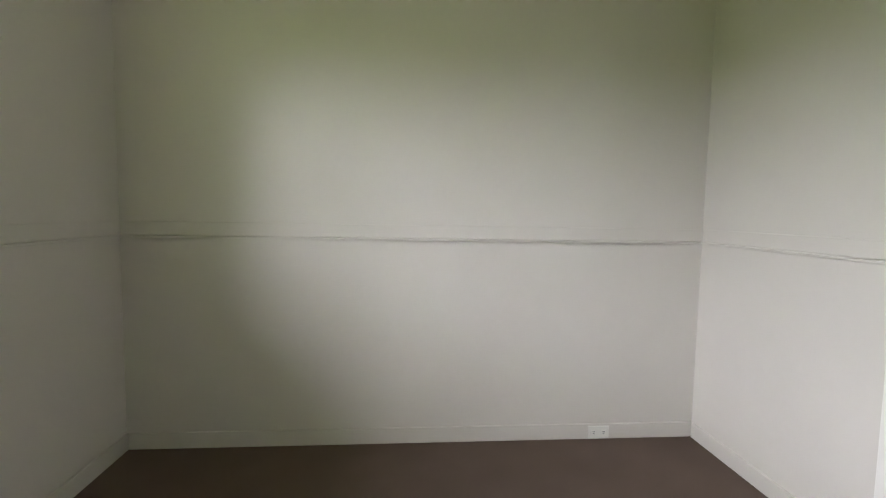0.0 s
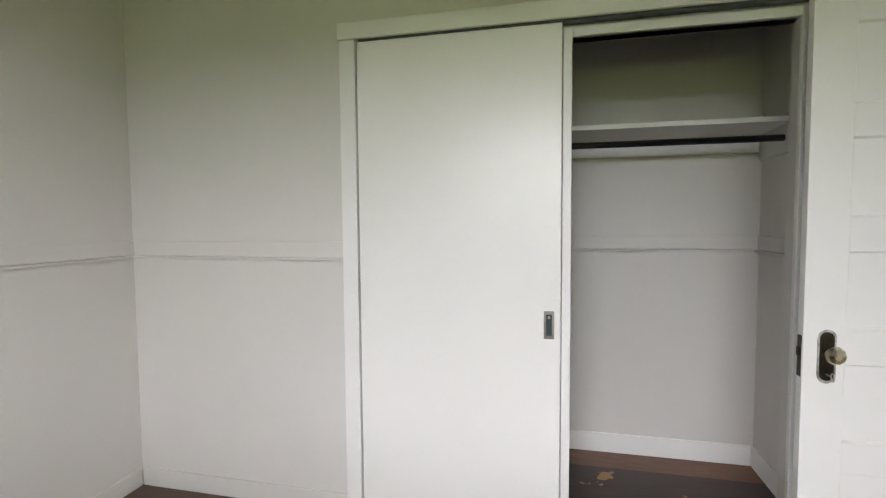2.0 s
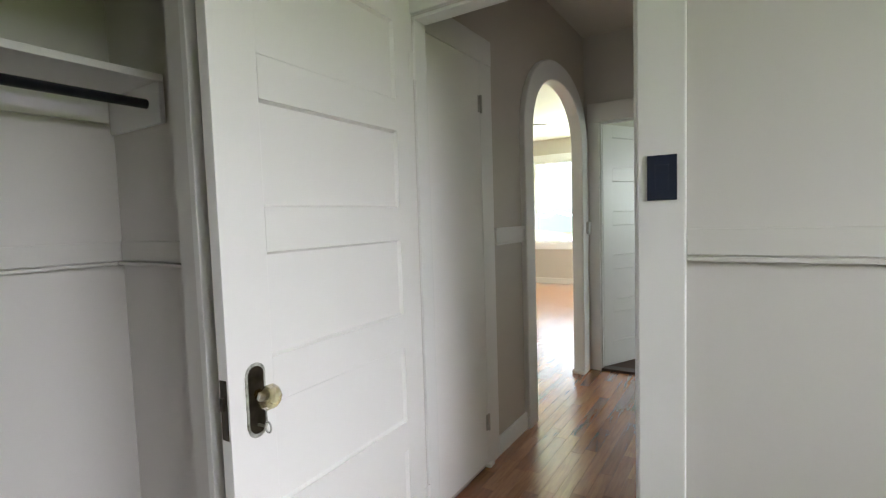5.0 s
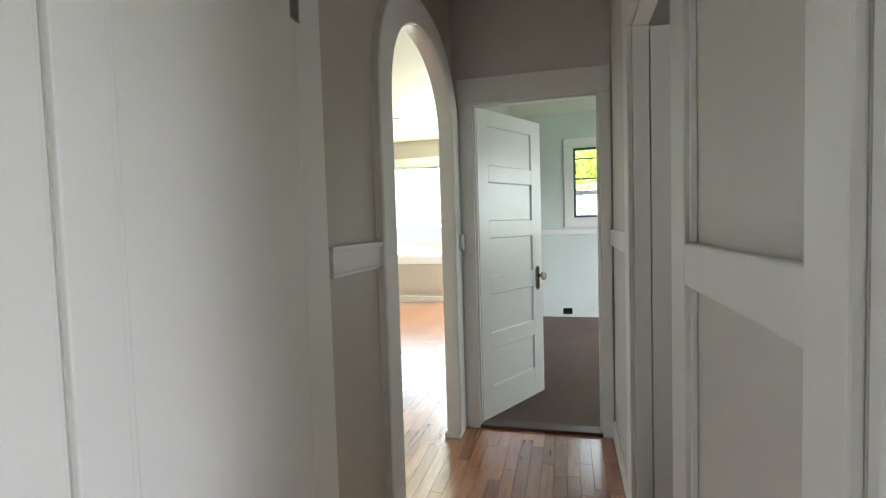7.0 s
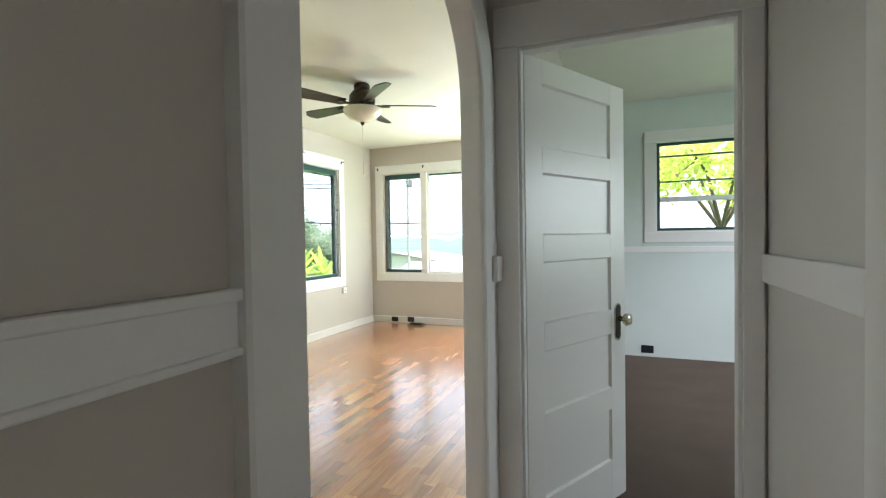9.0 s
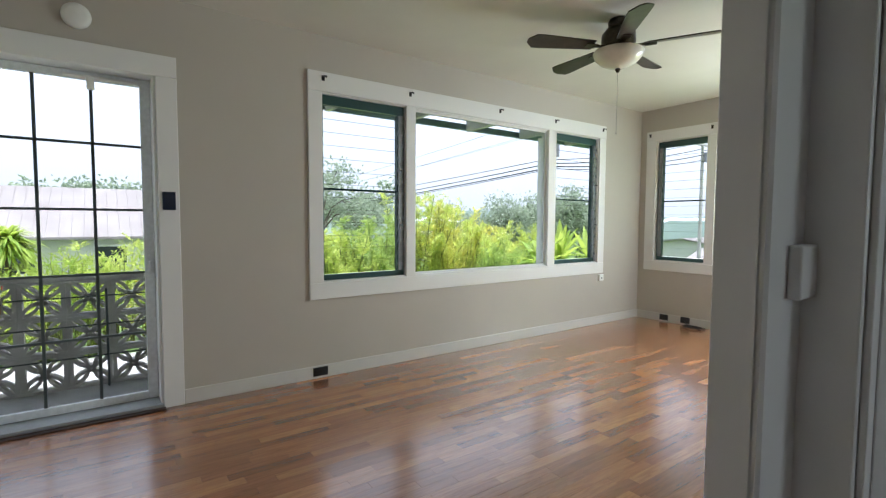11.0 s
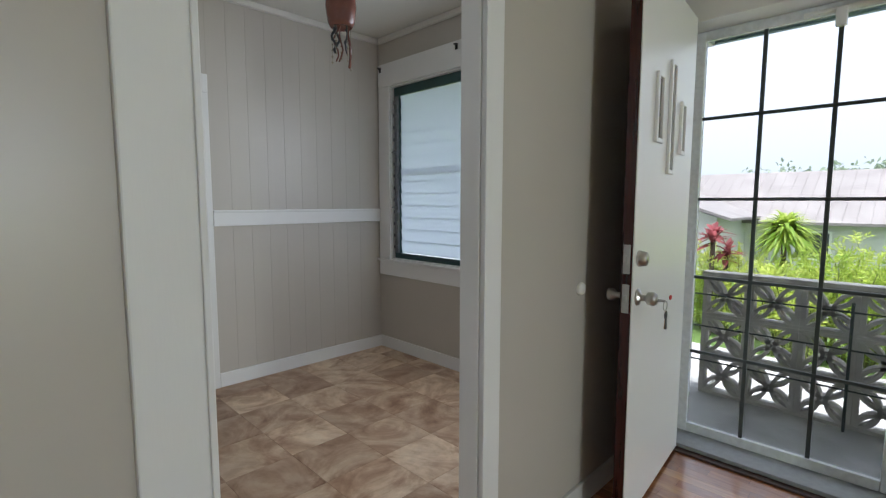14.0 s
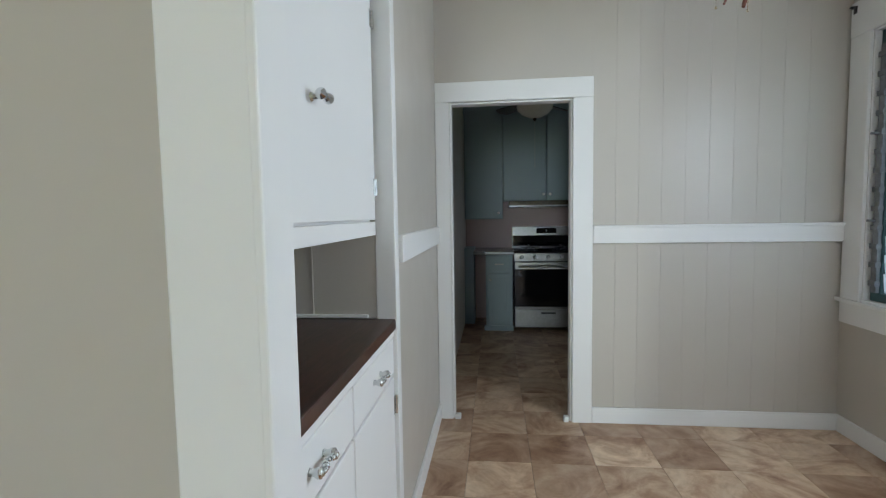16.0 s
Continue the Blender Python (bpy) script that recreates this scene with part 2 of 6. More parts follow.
PINK = painted("pink_wall_paint", (0.5, 0.38, 0.36), 0.45)
GREEN = painted("dark_green_paint", (0.022, 0.07, 0.07), 0.35)
EAVEGREEN = painted("faded_green_paint", (0.22, 0.32, 0.35), 0.5)
ALU = plain("white_aluminium", (0.74, 0.77, 0.79), 0.38)
SILVER = plain("dull_silver", (0.3, 0.31, 0.32), 0.5)
DARKBAR = plain("dark_grey_metal", (0.05, 0.065, 0.065), 0.4)
BLACK = plain("black_plastic", (0.006, 0.008, 0.012), 0.35)
NAVY = plain("navy_plate", (0.006, 0.012, 0.035), 0.35)
IVORY = plain("white_plastic", (0.82, 0.82, 0.79), 0.35, 0, 0.02)
NICKEL = plain("brushed_nickel", (0.5, 0.49, 0.46), 0.28, 1.0)
CHROME = plain("chrome", (0.7, 0.72, 0.72), 0.12, 1.0, 0.02)
LEVERMETAL = plain("dull_grey_metal", (0.2, 0.21, 0.22), 0.42, 0.5, 0.2)
BRONZE = plain("aged_bronze", (0.055, 0.045, 0.032), 0.38, 0.8, 0.3)
WORNRIM = noisy("paint_smeared_metal", (0.16, 0.17, 0.14), (0.62, 0.62, 0.56), 60, 0.5, 0.5)
BRASS = plain("brass", (0.5, 0.36, 0.16), 0.25, 1.0)
STEEL = plain("stainless_steel", (0.27, 0.27, 0.275), 0.32, 1.0)
OVENGLASS = plain("black_glass", (0.004, 0.004, 0.005), 0.06)
MAHOGANY = noisy("mahogany", (0.022, 0.004, 0.003), (0.06, 0.009, 0.006), 6, 0.22, 0.1, (9, 9, 1))
DARKTOP = noisy("dark_wood_top", (0.028, 0.012, 0.008), (0.075, 0.033, 0.021), 5, 0.3, 0.1, (12, 1.5, 1))
THRESH = noisy("dark_threshold", (0.03, 0.014, 0.01), (0.075, 0.035, 0.022), 6, 0.35, 0.1, (2, 12, 1))
BLADE = noisy("fan_blade_wood", (0.02, 0.014, 0.012), (0.05, 0.034, 0.028), 6, 0.3, 0.1, (3, 3, 1))
CERAMIC = noisy("brown_ceramic", (0.14, 0.05, 0.035), (0.22, 0.085, 0.06), 9, 0.25, 0.1)
CONCRETE = noisy("weathered_concrete", (0.2, 0.2, 0.2), (0.45, 0.45, 0.44), 2.5, 0.85, 0.3)
DRIVE = noisy("pale_concrete", (0.3, 0.295, 0.3), (0.44, 0.435, 0.435), 1.6, 0.85, 0.2)
BLOCK = noisy("breeze_block_concrete", (0.4, 0.38, 0.355), (0.66, 0.64, 0.6), 4.0, 0.9, 0.5)
GRASS = noisy("lawn", (0.05, 0.1, 0.02), (0.12, 0.2, 0.04), 3.0, 0.9, 0.6)
ASPHALT = noisy("asphalt", (0.13, 0.13, 0.135), (0.2, 0.2, 0.2), 8.0, 0.9, 0.3)
ROOF = noisy("pale_metal_roof", (0.19, 0.172, 0.17), (0.26, 0.24, 0.236), 1.2, 0.5, 0.1)
SIDING = painted("pale_siding_paint", (0.62, 0.63, 0.6), 0.6)
BARK = noisy("bark", (0.07, 0.055, 0.04), (0.17, 0.14, 0.11), 8.0, 0.9, 0.6, (4, 4, 1))
POLE = noisy("weathered_pole", (0.34, 0.33, 0.32), (0.5, 0.49, 0.48), 5.0, 0.85, 0.4, (4, 4, 0.5))
CABLE = plain("black_cable", (0.012, 0.012, 0.013), 0.5)
# Grey tint dims the view outdoors; shadowless panes still let full daylight in.
PANE = glass("dimming_glass", 0.0, (0.63, 0.64, 0.64), 0.001, 0.05)
CRYSTAL = glass("crystal", 0.03, (0.86, 0.8, 0.6), 0.38)
FROST = frosted("frosted_glass", (0.52, 0.555, 0.6))
BOWL = plain("opal_glass", (0.84, 0.81, 0.72), 0.22, 0, 0.03)
STRIP = laminate()
TILE = vinyl()
CARPET = carpet_material()
OLDWOOD = closet_wood()
HEDGE = leafy("hedge_leaf", (0.17, 0.26, 0.06), (0.52, 0.58, 0.15))
DEEPLEAF = leafy("deep_green_leaf", (0.1, 0.19, 0.05), (0.36, 0.46, 0.13))
GOLDLEAF = leafy("golden_green_leaf", (0.22, 0.26, 0.05), (0.6, 0.58, 0.14))
GREYLEAF = leafy("grey_green_leaf", (0.13, 0.18, 0.13), (0.28, 0.33, 0.24))
BROADLEAF = leafy("broad_leaf", (0.12, 0.24, 0.03), (0.34, 0.42, 0.08))
REDLEAF = leafy("red_leaf", (0.14, 0.025, 0.035), (0.3, 0.09, 0.1))
YELLOWLEAF = leafy("yellow_leaf", (0.3, 0.24, 0.02), (0.5, 0.4, 0.03))
STEMGREEN = noisy("green_stem", (0.1, 0.13, 0.04), (0.2, 0.22, 0.07), 6.0, 0.7, 0.2)
# Distance haze is painted into the woods' pale blue-green.
HAZEDWOODS = noisy("far_woods_hazed", (0.4, 0.48, 0.48), (0.52, 0.6, 0.61), 0.05, 0.95, 0.0)
# The hills' pale blue is aerial haze put into the colour.
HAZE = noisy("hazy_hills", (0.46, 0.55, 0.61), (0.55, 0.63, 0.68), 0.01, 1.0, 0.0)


# ---- building helpers ----
def box(bm, x0, x1, y0, y1, z0, z1, bevel=0.0):
    m = Matrix.Translation(((x0 + x1) / 2, (y0 + y1) / 2, (z0 + z1) / 2)) @ Matrix.Diagonal((abs(x1 - x0), abs(y1 - y0), abs(z1 - z0), 1))
    vs = bmesh.ops.create_cube(bm, size=1, matrix=m)["verts"]
    if bevel:
        es = list({e for v in vs for e in v.link_edges})
        bmesh.ops.bevel(bm, geom=es, offset=bevel, segments=2, affect="EDGES", profile=0.5)


def rod(bm, a, b, r, r2=None, seg=12):
    a, b = Vector(a), Vector(b)
    d = b - a
    m = Matrix.Translation((a + b) / 2) @ d.to_track_quat("Z", "Y").to_matrix().to_4x4()
    bmesh.ops.create_cone(bm, cap_ends=True, segments=seg, radius1=r, radius2=r if r2 is None else r2, depth=d.length, matrix=m)


def ball(bm, c, r, squash=(1, 1, 1), u=14, v=8):
    bmesh.ops.create_uvsphere(bm, u_segments=u, v_segments=v, radius=r, matrix=Matrix.Translation(c) @ Matrix.Diagonal((*squash, 1)))


def lathe(bm, profile, centre, seg=24, axis="Z"):
    """Turned body: profile of (radius, height)."""
    rings = []
    for r, h in profile:
        ring = []
        for k in range(seg):
            a = 2 * math.pi * k / seg
            p = (r * math.cos(a), r * math.sin(a), h)
            p = {"Z": p, "X": (p[2], p[0], p[1]), "Y": (p[0], p[2], p[1])}[axis]
            ring.append(bm.verts.new(Vector(centre) + Vector(p)))
        rings.append(ring)
    for ra, rb in zip(rings, rings[1:]):
        for k in range(seg):
            bm.faces.new((ra[k], ra[(k + 1) % seg], rb[(k + 1) % seg], rb[k]))
    for ring in (rings[0], rings[-1]):
        bm.faces.new(ring)


def mesh_of(name, bm, material, smooth=False):
    bmesh.ops.recalc_face_normals(bm, faces=bm.faces)
    me = bpy.data.meshes.new(name)
    bm.to_mesh(me)
    bm.free()
    me.materials.append(material)
    if smooth:
        for p in me.polygons:
            p.use_smooth = True
    return me


def part(name, bm, material, parent=None, label="", smooth=False):
    ob = new(name, mesh_of(name, bm, material, smooth))
    if parent:
        ob.parent = parent
        if parent.type == "EMPTY":
            ob.matrix_parent_inverse = Matrix.Translation(parent.location).inverted()
    if label:
        ob["label"] = label
    return ob


def boxes(name, material, parent, *dims, bevel=0.0, label=""):
    bm = bmesh.new()
    for d in dims:
        box(bm, *d, bevel=bevel)
    return part(name, bm, material, parent, label)


def thing(name, label, category, group="", kind="", at=(0, 0, 0)):
    ob = new(name)
    ob.empty_display_size = 0.05
    ob.location = at
    return tagged(ob, label, category, group, kind)


def structure(name, material, *dims, label="", category="", bevel=0.0):
    return tagged(boxes(name, material, None, *dims, bevel=bevel), label, category, kind="structure")


def pieces(name, material, label, category, piece, dims, bevel):
    """A run of trim: each board a part of its own."""
    x, y, z = dims[0][0], dims[0][2], dims[0][4]
    t = thing(name, label, category, kind="structure", at=(x, y, z))
    for d in dims:
        boxes(piece, material, t, d, bevel=bevel)
    return t


def wall(name, axis, p0, p1, a0, a1, z0, z1, holes, material, label):
    """A wall across axis from p0 to p1, along the other axis from a0 to a1, with holes (a0, a1, z0, z1) through it."""
    us = sorted({a0, a1, *[h[0] for h in holes], *[h[1] for h in holes]})
    bm = bmesh.new()
    for u0, u1 in zip(us, us[1:]):
        mid = (u0 + u1) / 2
        cuts = sorted((h[2], h[3]) for h in holes if h[0] < mid < h[1])
        z = z0
        for c0, c1 in cuts + [(z1, z1)]:
            if c0 - z > 1e-6:
                if axis == "x":
                    box(bm, p0, p1, u0, u1, z, c0)
                else:
                    box(bm, u0, u1, p0, p1, z, c0)
            z = max(z, c1)
    bmesh.ops.remove_doubles(bm, verts=bm.verts, dist=1e-5)
    return tagged(part(name, bm, material), label, "wall", kind="structure")

# ---- plan ----
XD, XB, XR = -3.26, 0.0, 0.92          # front wall, hall and closet wall, far hall wall
YA, YC, YF, YE, YH, YN = -1.89, 1.75, 2.5, 8.95, 4.24, 0.06
CZ = 2.68

# ---- large structure ----
wall("wall_front", "x", -3.36, XD, -3.0, 9.05, -0.3, CZ + 0.1,
     [(2.545, 3.49, 0.0, 2.19), (4.6, 8.06, 0.76, 2.25), (0.21, 1.07, 0.8, 2.27), (1.46, 2.32, 0.8, 2.27), (-2.1, -1.5, 1.25, 1.95)], GREIGE,
     "greige painted front wall with door and windows")
wall("wall_side", "y", YE, YE + 0.1, XD, 0.04, -0.3, CZ + 0.1, [(-3.04, -0.36, 0.76, 2.27)], GREIGE, "greige painted living room end wall with windows")
wall("wall_dining", "y", YF - 0.08, YF, XD, -0.07, 0, CZ, [(-1.775, -0.93, 0, 2.2)], GREIGE, "greige painted wall with an opening to the dining nook")
wall("wall_nook", "y", -0.02, YN - 0.012, XD, -0.86, 0, CZ, [(-1.71, -0.96, 0, 2.01)], GREIGE, "greige board wall with the kitchen opening")
wall("wall_nook_side", "x", -0.87, -0.86, -3.0, 1.36, 0, CZ, [], GREIGE, "thin greige wall beside the dining nook")
wall("wall_hall_door", "y", YC, YC + 0.07, XB, 3.2, 0, CZ, [(0.11, 0.87, 0, 2.0)], CREAM, "cream bedroom wall with the doorway to the hall")
wall("wall_closet", "x", -0.06, XB, YA, YC + 0.07, 0, CZ, [(0.2, 0.97, 0, 2.02)], CREAM, "cream bedroom wall with the closet opening")
wall("wall_bedroom_end", "y", YA - 0.08, YA, -0.86, 3.3, -0.3, CZ + 0.1, [], CREAM, "cream painted plain bedroom end wall")
wall("wall_bedroom_side", "x", 3.2, 3.3, YA, YC + 0.07, -0.3, CZ + 0.1, [(-0.7, 1.0, 1.33, 2.25)], CREAM, "cream painted bedroom side wall with a window")
wall("wall_hall_end", "y", YH, YH + 0.06, -0.07, 3.3, 0, CZ, [(0.12, 0.85, 0, 2.0)], CREAM, "cream hall end wall with the second bedroom doorway")
wall("wall_hall_side", "x", XR, XR + 0.06, YC + 0.07, YH, 0, CZ, [(2.57, 3.37, 0, 2.03)], CREAM, "cream hall wall with the bathroom doorway")
wall("wall_bedroom_two_end", "y", 7.87, 7.95, -0.07, 3.3, -0.3, CZ + 0.1, [(0.75, 1.65, 1.31, 2.24)], COOL, "pale green second bedroom wall with a window")
wall("wall_bedroom_two_inner", "x", -0.02, -0.014, YH + 0.06, 7.87, 0, CZ, [], COOL, "pale green second bedroom side wall")
wall("wall_bedroom_two_side", "x", 3.2, 3.3, YC + 0.07, 7.95, -0.3, CZ + 0.1, [(5.2, 6.6, 0.9, 2.1)], COOL, "pale green second bedroom outer wall with an added window")
wall("wall_kitchen_end", "y", -3.05, -2.95, -3.36, -0.6, -0.3, CZ + 0.1, [], PINK, "dull pink kitchen wall behind the stove")
wall("wall_kitchen_side", "x", -0.72, -0.66, -2.95, -0.05, 0, CZ, [], BLUE, "blue-grey painted kitchen side wall")


def arch_wall():
    """Hall wall with the arched opening; solid before and after it."""
    c, r, spring, rise = 3.57, 0.5, 1.76, 0.42
    bm = bmesh.new()
    box(bm, -0.045, XB, YC + 0.07, c - r, 0, CZ)
    box(bm, -0.045, XB, c + r, 8.95, 0, CZ)
    pts = []
    for k in range(33):
        a = math.pi - math.pi * k / 32
        pts.append((c + r * math.copysign(abs(math.cos(a)) ** 0.92, math.cos(a)), spring + rise * math.sin(a) ** 0.92))
    for (ya, za), (yb, zb) in zip(pts, pts[1:]):
        for xa in (-0.045, XB):
            bm.faces.new([bm.verts.new((xa, *p)) for p in ((ya, za), (yb, zb), (yb, CZ), (ya, CZ))])
        bm.faces.new([bm.verts.new(p) for p in ((-0.045, ya, za), (XB, ya, za), (XB, yb, zb), (-0.045, yb, zb))])
    bmesh.ops.remove_doubles(bm, verts=bm.verts, dist=1e-5)
    tagged(part("wall_arch", bm, GREIGE), "greige wall with a round-arched opening to the hall", "wall", kind="structure")
    for nm, xa, xb in (("arch_trim_hall", 0.0, 0.034), ("arch_trim_living", -0.056, -0.045)):
        w = 0.128
        inner = [(c - r, 0)] + pts + [(c + r, 0)]
        outer = [(c - r - w, 0)]
        for k in range(33):
            a = math.pi - math.pi * k / 32
            ro, so = r + w, rise + w
            wide = 0.03 * max(0.0, math.cos(a))
            outer.append((c + (ro + wide) * math.copysign(abs(math.cos(a)) ** 0.92, math.cos(a)), spring + so * math.sin(a) ** 0.92))
        outer.append((c + r + w + 0.03, 0))
        bm = bmesh.new()
        rows = []
        for (iy, iz), (oy, oz) in zip(inner, outer):
            e = 0.006
            vy, vz = (oy - iy), (oz - iz)
            ln = math.hypot(vy, vz) or 1
            vy, vz = vy / ln * e, vz / ln * e
            face, back = (xb, xa) if xa >= 0 else (xa, xb)
            mid = face - math.copysign(e, face - back)
            rows.append([bm.verts.new(p) for p in ((back, iy, iz), (mid, iy, iz), (face, iy + vy, iz + vz), (face, oy - vy, oz - vz), (mid, oy, oz), (back, oy, oz))])
        for ra, rb in zip(rows, rows[1:]):
            for k in range(5):
                bm.faces.new((ra[k], ra[k + 1], rb[k + 1], rb[k]))
        tagged(part(nm, bm, TRIM), "white painted arched door casing", "trim", kind="structure")
    # lining of the arch
    bm = bmesh.new()
    full = [(c - r, 0)] + pts + [(c + r, 0)]
    for (ya, za), (yb, zb) in zip(full, full[1:]):
        ins = []
        for y_, z_ in ((ya, za), (yb, zb)):
            vy, vz = c - y_, (spring - z_ if z_ > spring else 0)
            ln = math.hypot(vy, vz) or 1
            ins.append((y_ + vy / ln * 0.004, z_ + vz / ln * 0.004))
        (y0, z0), (y1, z1) = ins
        bm.faces.new([bm.verts.new(p) for p in ((-0.05, y0, z0), (0.02, y0, z0), (0.02, y1, z1), (-0.05, y1, z1))])
    tagged(part("arch_lining", bm, TRIM), "white painted lining of the arched opening", "trim", kind="structure")


arch_wall()
structure("ceiling_living", CEILING, (XD, -0.06, YF - 0.04, YE, CZ, CZ + 0.08), label="pale painted flat living room ceiling", category="ceiling")
structure("ceiling_nook", CEILING, (XD, -0.86, -2.95, YF - 0.04, CZ, CZ + 0.08), label="pale painted nook and kitchen ceiling", category="ceiling")
structure("ceiling_bedrooms", CEILING, (-0.86, 3.3, YA - 0.08, YF - 0.04, CZ, CZ + 0.08), (-0.06, 3.3, YF - 0.04, 7.95, CZ, CZ + 0.08), label="pale painted bedroom and hall ceiling", category="ceiling")
structure("floor_base", THRESH, (-3.36, -0.0, 2.44, 9.0, -0.12, -0.012), (-0.0, 3.3, 1.79, 4.24, -0.12, -0.012), label="dark underlay below the wood floor", category="floor")
structure("floor_kitchen", THRESH, (-3.36, -0.6, -3.0, 2.44, -0.12, -0.012), label="dark grout bed below the nook and kitchen tiles", category="floor")
structure("floor_bedroom", CARPET, (0.0, 3.3, YA - 0.08, 1.79, -0.12, 0.0), label="grey-brown wall-to-wall bedroom carpet", category="carpet")
structure("floor_bedroom_two", CARPET, (-0.02, 3.3, 4.3, 7.95, -0.12, 0.002), label="grey-brown wall-to-wall carpet in second bedroom", category="carpet")
structure("floor_closet", OLDWOOD, (-0.862, 0.0, YA, 1.79, -0.12, 0.0), label="worn closet floorboards with dark stain and bare patches", category="floor")
structure("threshold_bedroom", THRESH, (0.11, 0.87, 1.755, 1.83, -0.01, 0.016), bevel=0.004, label="dark wooden threshold", category="threshold")
structure("threshold_bedroom_two", THRESH, (0.12, 0.85, 4.23, 4.33, -0.01, 0.02), bevel=0.005, label="dark wooden threshold at second bedroom", category="threshold")
structure("threshold_dining", THRESH, (-1.775, -0.94, 2.42, 2.46, -0.02, 0.004), label="dark seam strip between wood and tile", category="threshold")
# closet shell
structure("closet_end", CREAM, (-0.86, -0.06, 1.18, 1.2, 0, CZ), label="cream closet end wall", category="wall")
structure("closet_far_end", CREAM, (-0.86, -0.06, -0.8, -0.78, 0, CZ), label="cream closet end wall", category="wall")
structure("closet_lining", CREAM, (-0.859, -0.85, -0.78, 1.18, 0, CZ), label="cream closet back lining", category="wall")
structure("bathroom_shell", CREAM, (2.2, 2.26, 1.82, 2.6, 0, CZ), (2.2, 2.26, 3.2, 4.24, 0, CZ), (2.2, 2.26, 2.6, 3.2, 0, 1.25), (2.2, 2.26, 2.6, 3.2, 1.95, CZ), label="plain closing wall of the bathroom", category="wall")
structure("floor_bathroom", THRESH, (XR, 2.26, 1.82, 4.24, -0.011, 0.004), label="dark bathroom floor", category="floor")

# ---- trims ----
def rail(name, dims):
    o = boxes(name, TRIM, None, dims, bevel=0.004)
    return tagged(o, "white painted chair rail board", "chair rail", kind="structure")


PAINTED_RAIL = CREAM
def bedroom_rail(name, axis, pos, out, a0, a1, board=0.01, bead=0.022):
    """Flat board with a small bead along its lower edge."""
    bm = bmesh.new()
    for z0, z1, d in ((1.163, 1.232, board), (1.147, 1.159, bead)):
        lo, hi = sorted((pos, pos + out * d))
        if axis == "x":
            box(bm, lo, hi, a0, a1, z0, z1, 0.002)
        else:
            box(bm, a0, a1, lo, hi, z0, z1, 0.002)
    tagged(part(name, bm, PAINTED_RAIL), "cream painted chair rail with a beaded lower edge", "chair rail", kind="structure")


bedroom_rail("rail_bedroom_end", "y", YA, 1, 0.0, 3.2)
bedroom_rail("rail_bedroom_closet", "x", XB, 1, YA + 0.016, -0.7445)
bedroom_rail("rail_bedroom_door", "y", YC, -1, 0.992, 3.2)
bedroom_rail("rail_bedroom_side", "x", 3.2, -1, YA + 0.016, YC - 0.016)
bedroom_rail("rail_closet_back", "x", -0.85, 1, -0.78, 1.164, 0.02, 0.034)
bedroom_rail("rail_closet_end", "y", 1.18, -1, -0.815, -0.06, 0.02, 0.034)


def base(name, *dims, mat=TRIM):
    return pieces(name, mat, "white painted baseboard" if mat is TRIM else "cream painted baseboard", "baseboard", "board", dims, 0.004)


base("baseboard_bedroom", (0.016, 3.184, YA, YA + 0.014, 0, 0.09), (0, 0.014, YA + 0.016, -0.7445, 0, 0.09), (3.186, 3.2, YA, YC, 0, 0.09), (0.992, 3.184, YC - 0.014, YC, 0, 0.09), mat=PAINTED_RAIL)
base("baseboard_closet", (-0.85, -0.836, -0.78, 1.166, 0, 0.11), (-0.85, -0.06, 1.166, 1.18, 0, 0.11))
base("baseboard_hall", (0, 0.016, 2.57, 2.944, 0, 0.1), (XR - 0.016, XR, 3.5, YH, 0, 0.1), (XR - 0.016, XR, YC + 0.07, 2.44, 0, 0.1))
base("baseboard_living", (XD, XD + 0.016, 3.612, YE, 0, 0.1), (XD, -0.06, YE - 0.016, YE, 0, 0.1), (XD, -1.854, YF, YF + 0.016, 0, 0.1), (-0.061, -0.045, 4.22, YE - 0.02, 0, 0.1), (-0.83, -0.06, YF, YF + 0.016, 0, 0.1), mat=BASEPAINT)
base("baseboard_nook", (XD, -1.832, YN, YN + 0.016, 0, 0.1), (XD, XD + 0.016, YN + 0.018, YF - 0.09, 0, 0.1), (-0.886, -0.87, YN + 0.02, 1.3, 0, 0.1))
rail("rail_nook", (XD, -1.832, YN, YN + 0.022, 1.13, 1.235))
rail("rail_nook_side", (-0.892, -0.87, YN + 0.02, 1.29, 1.14, 1.245))
rail("rail_nook_front", (XD, XD + 0.022, 1.217, 1.308, 1.15, 1.245))
tagged(boxes("cap_nook", TRIM, None, (XD, -1.832, YN, YN + 0.03, 1.222, 1.24), bevel=0.004), "white painted rail cap", "trim", kind="structure")
rail("rail_hall", (0.0, 0.014, 2.568, 2.944, 1.13, 1.222))
tagged(boxes("rail_hall_bead", TRIM, None, (0.0, 0.024, 2.568, 2.944, 1.205, 1.222), (0.0, 0.022, 2.568, 2.944, 1.13, 1.142), (0, 0.022, 2.568, 2.585, 1.142, 1.205), bevel=0.003), "white painted raised bead on the hall rail", "trim", kind="structure")
rail("rail_hall_stub", (0.034, 0.056, 4.15, YH, 1.12, 1.215))
rail("rail_hall_side", (XR - 0.02, XR, 3.5, YH - 0.02, 1.13, 1.22))
rail("rail_hall_near", (XR - 0.02, XR, YC + 0.08, 2.44, 1.13, 1.22))
# panel beads on the near hall wall
tagged(boxes("panel_bead_hall", TRIM, None, (XR - 0.012, XR, 2.414, 2.43, 0.1, 1.128), (XR - 0.012, XR, 2.414, 2.43, 1.222, CZ), bevel=0.003), "white painted panel moulding", "trim", kind="structure")
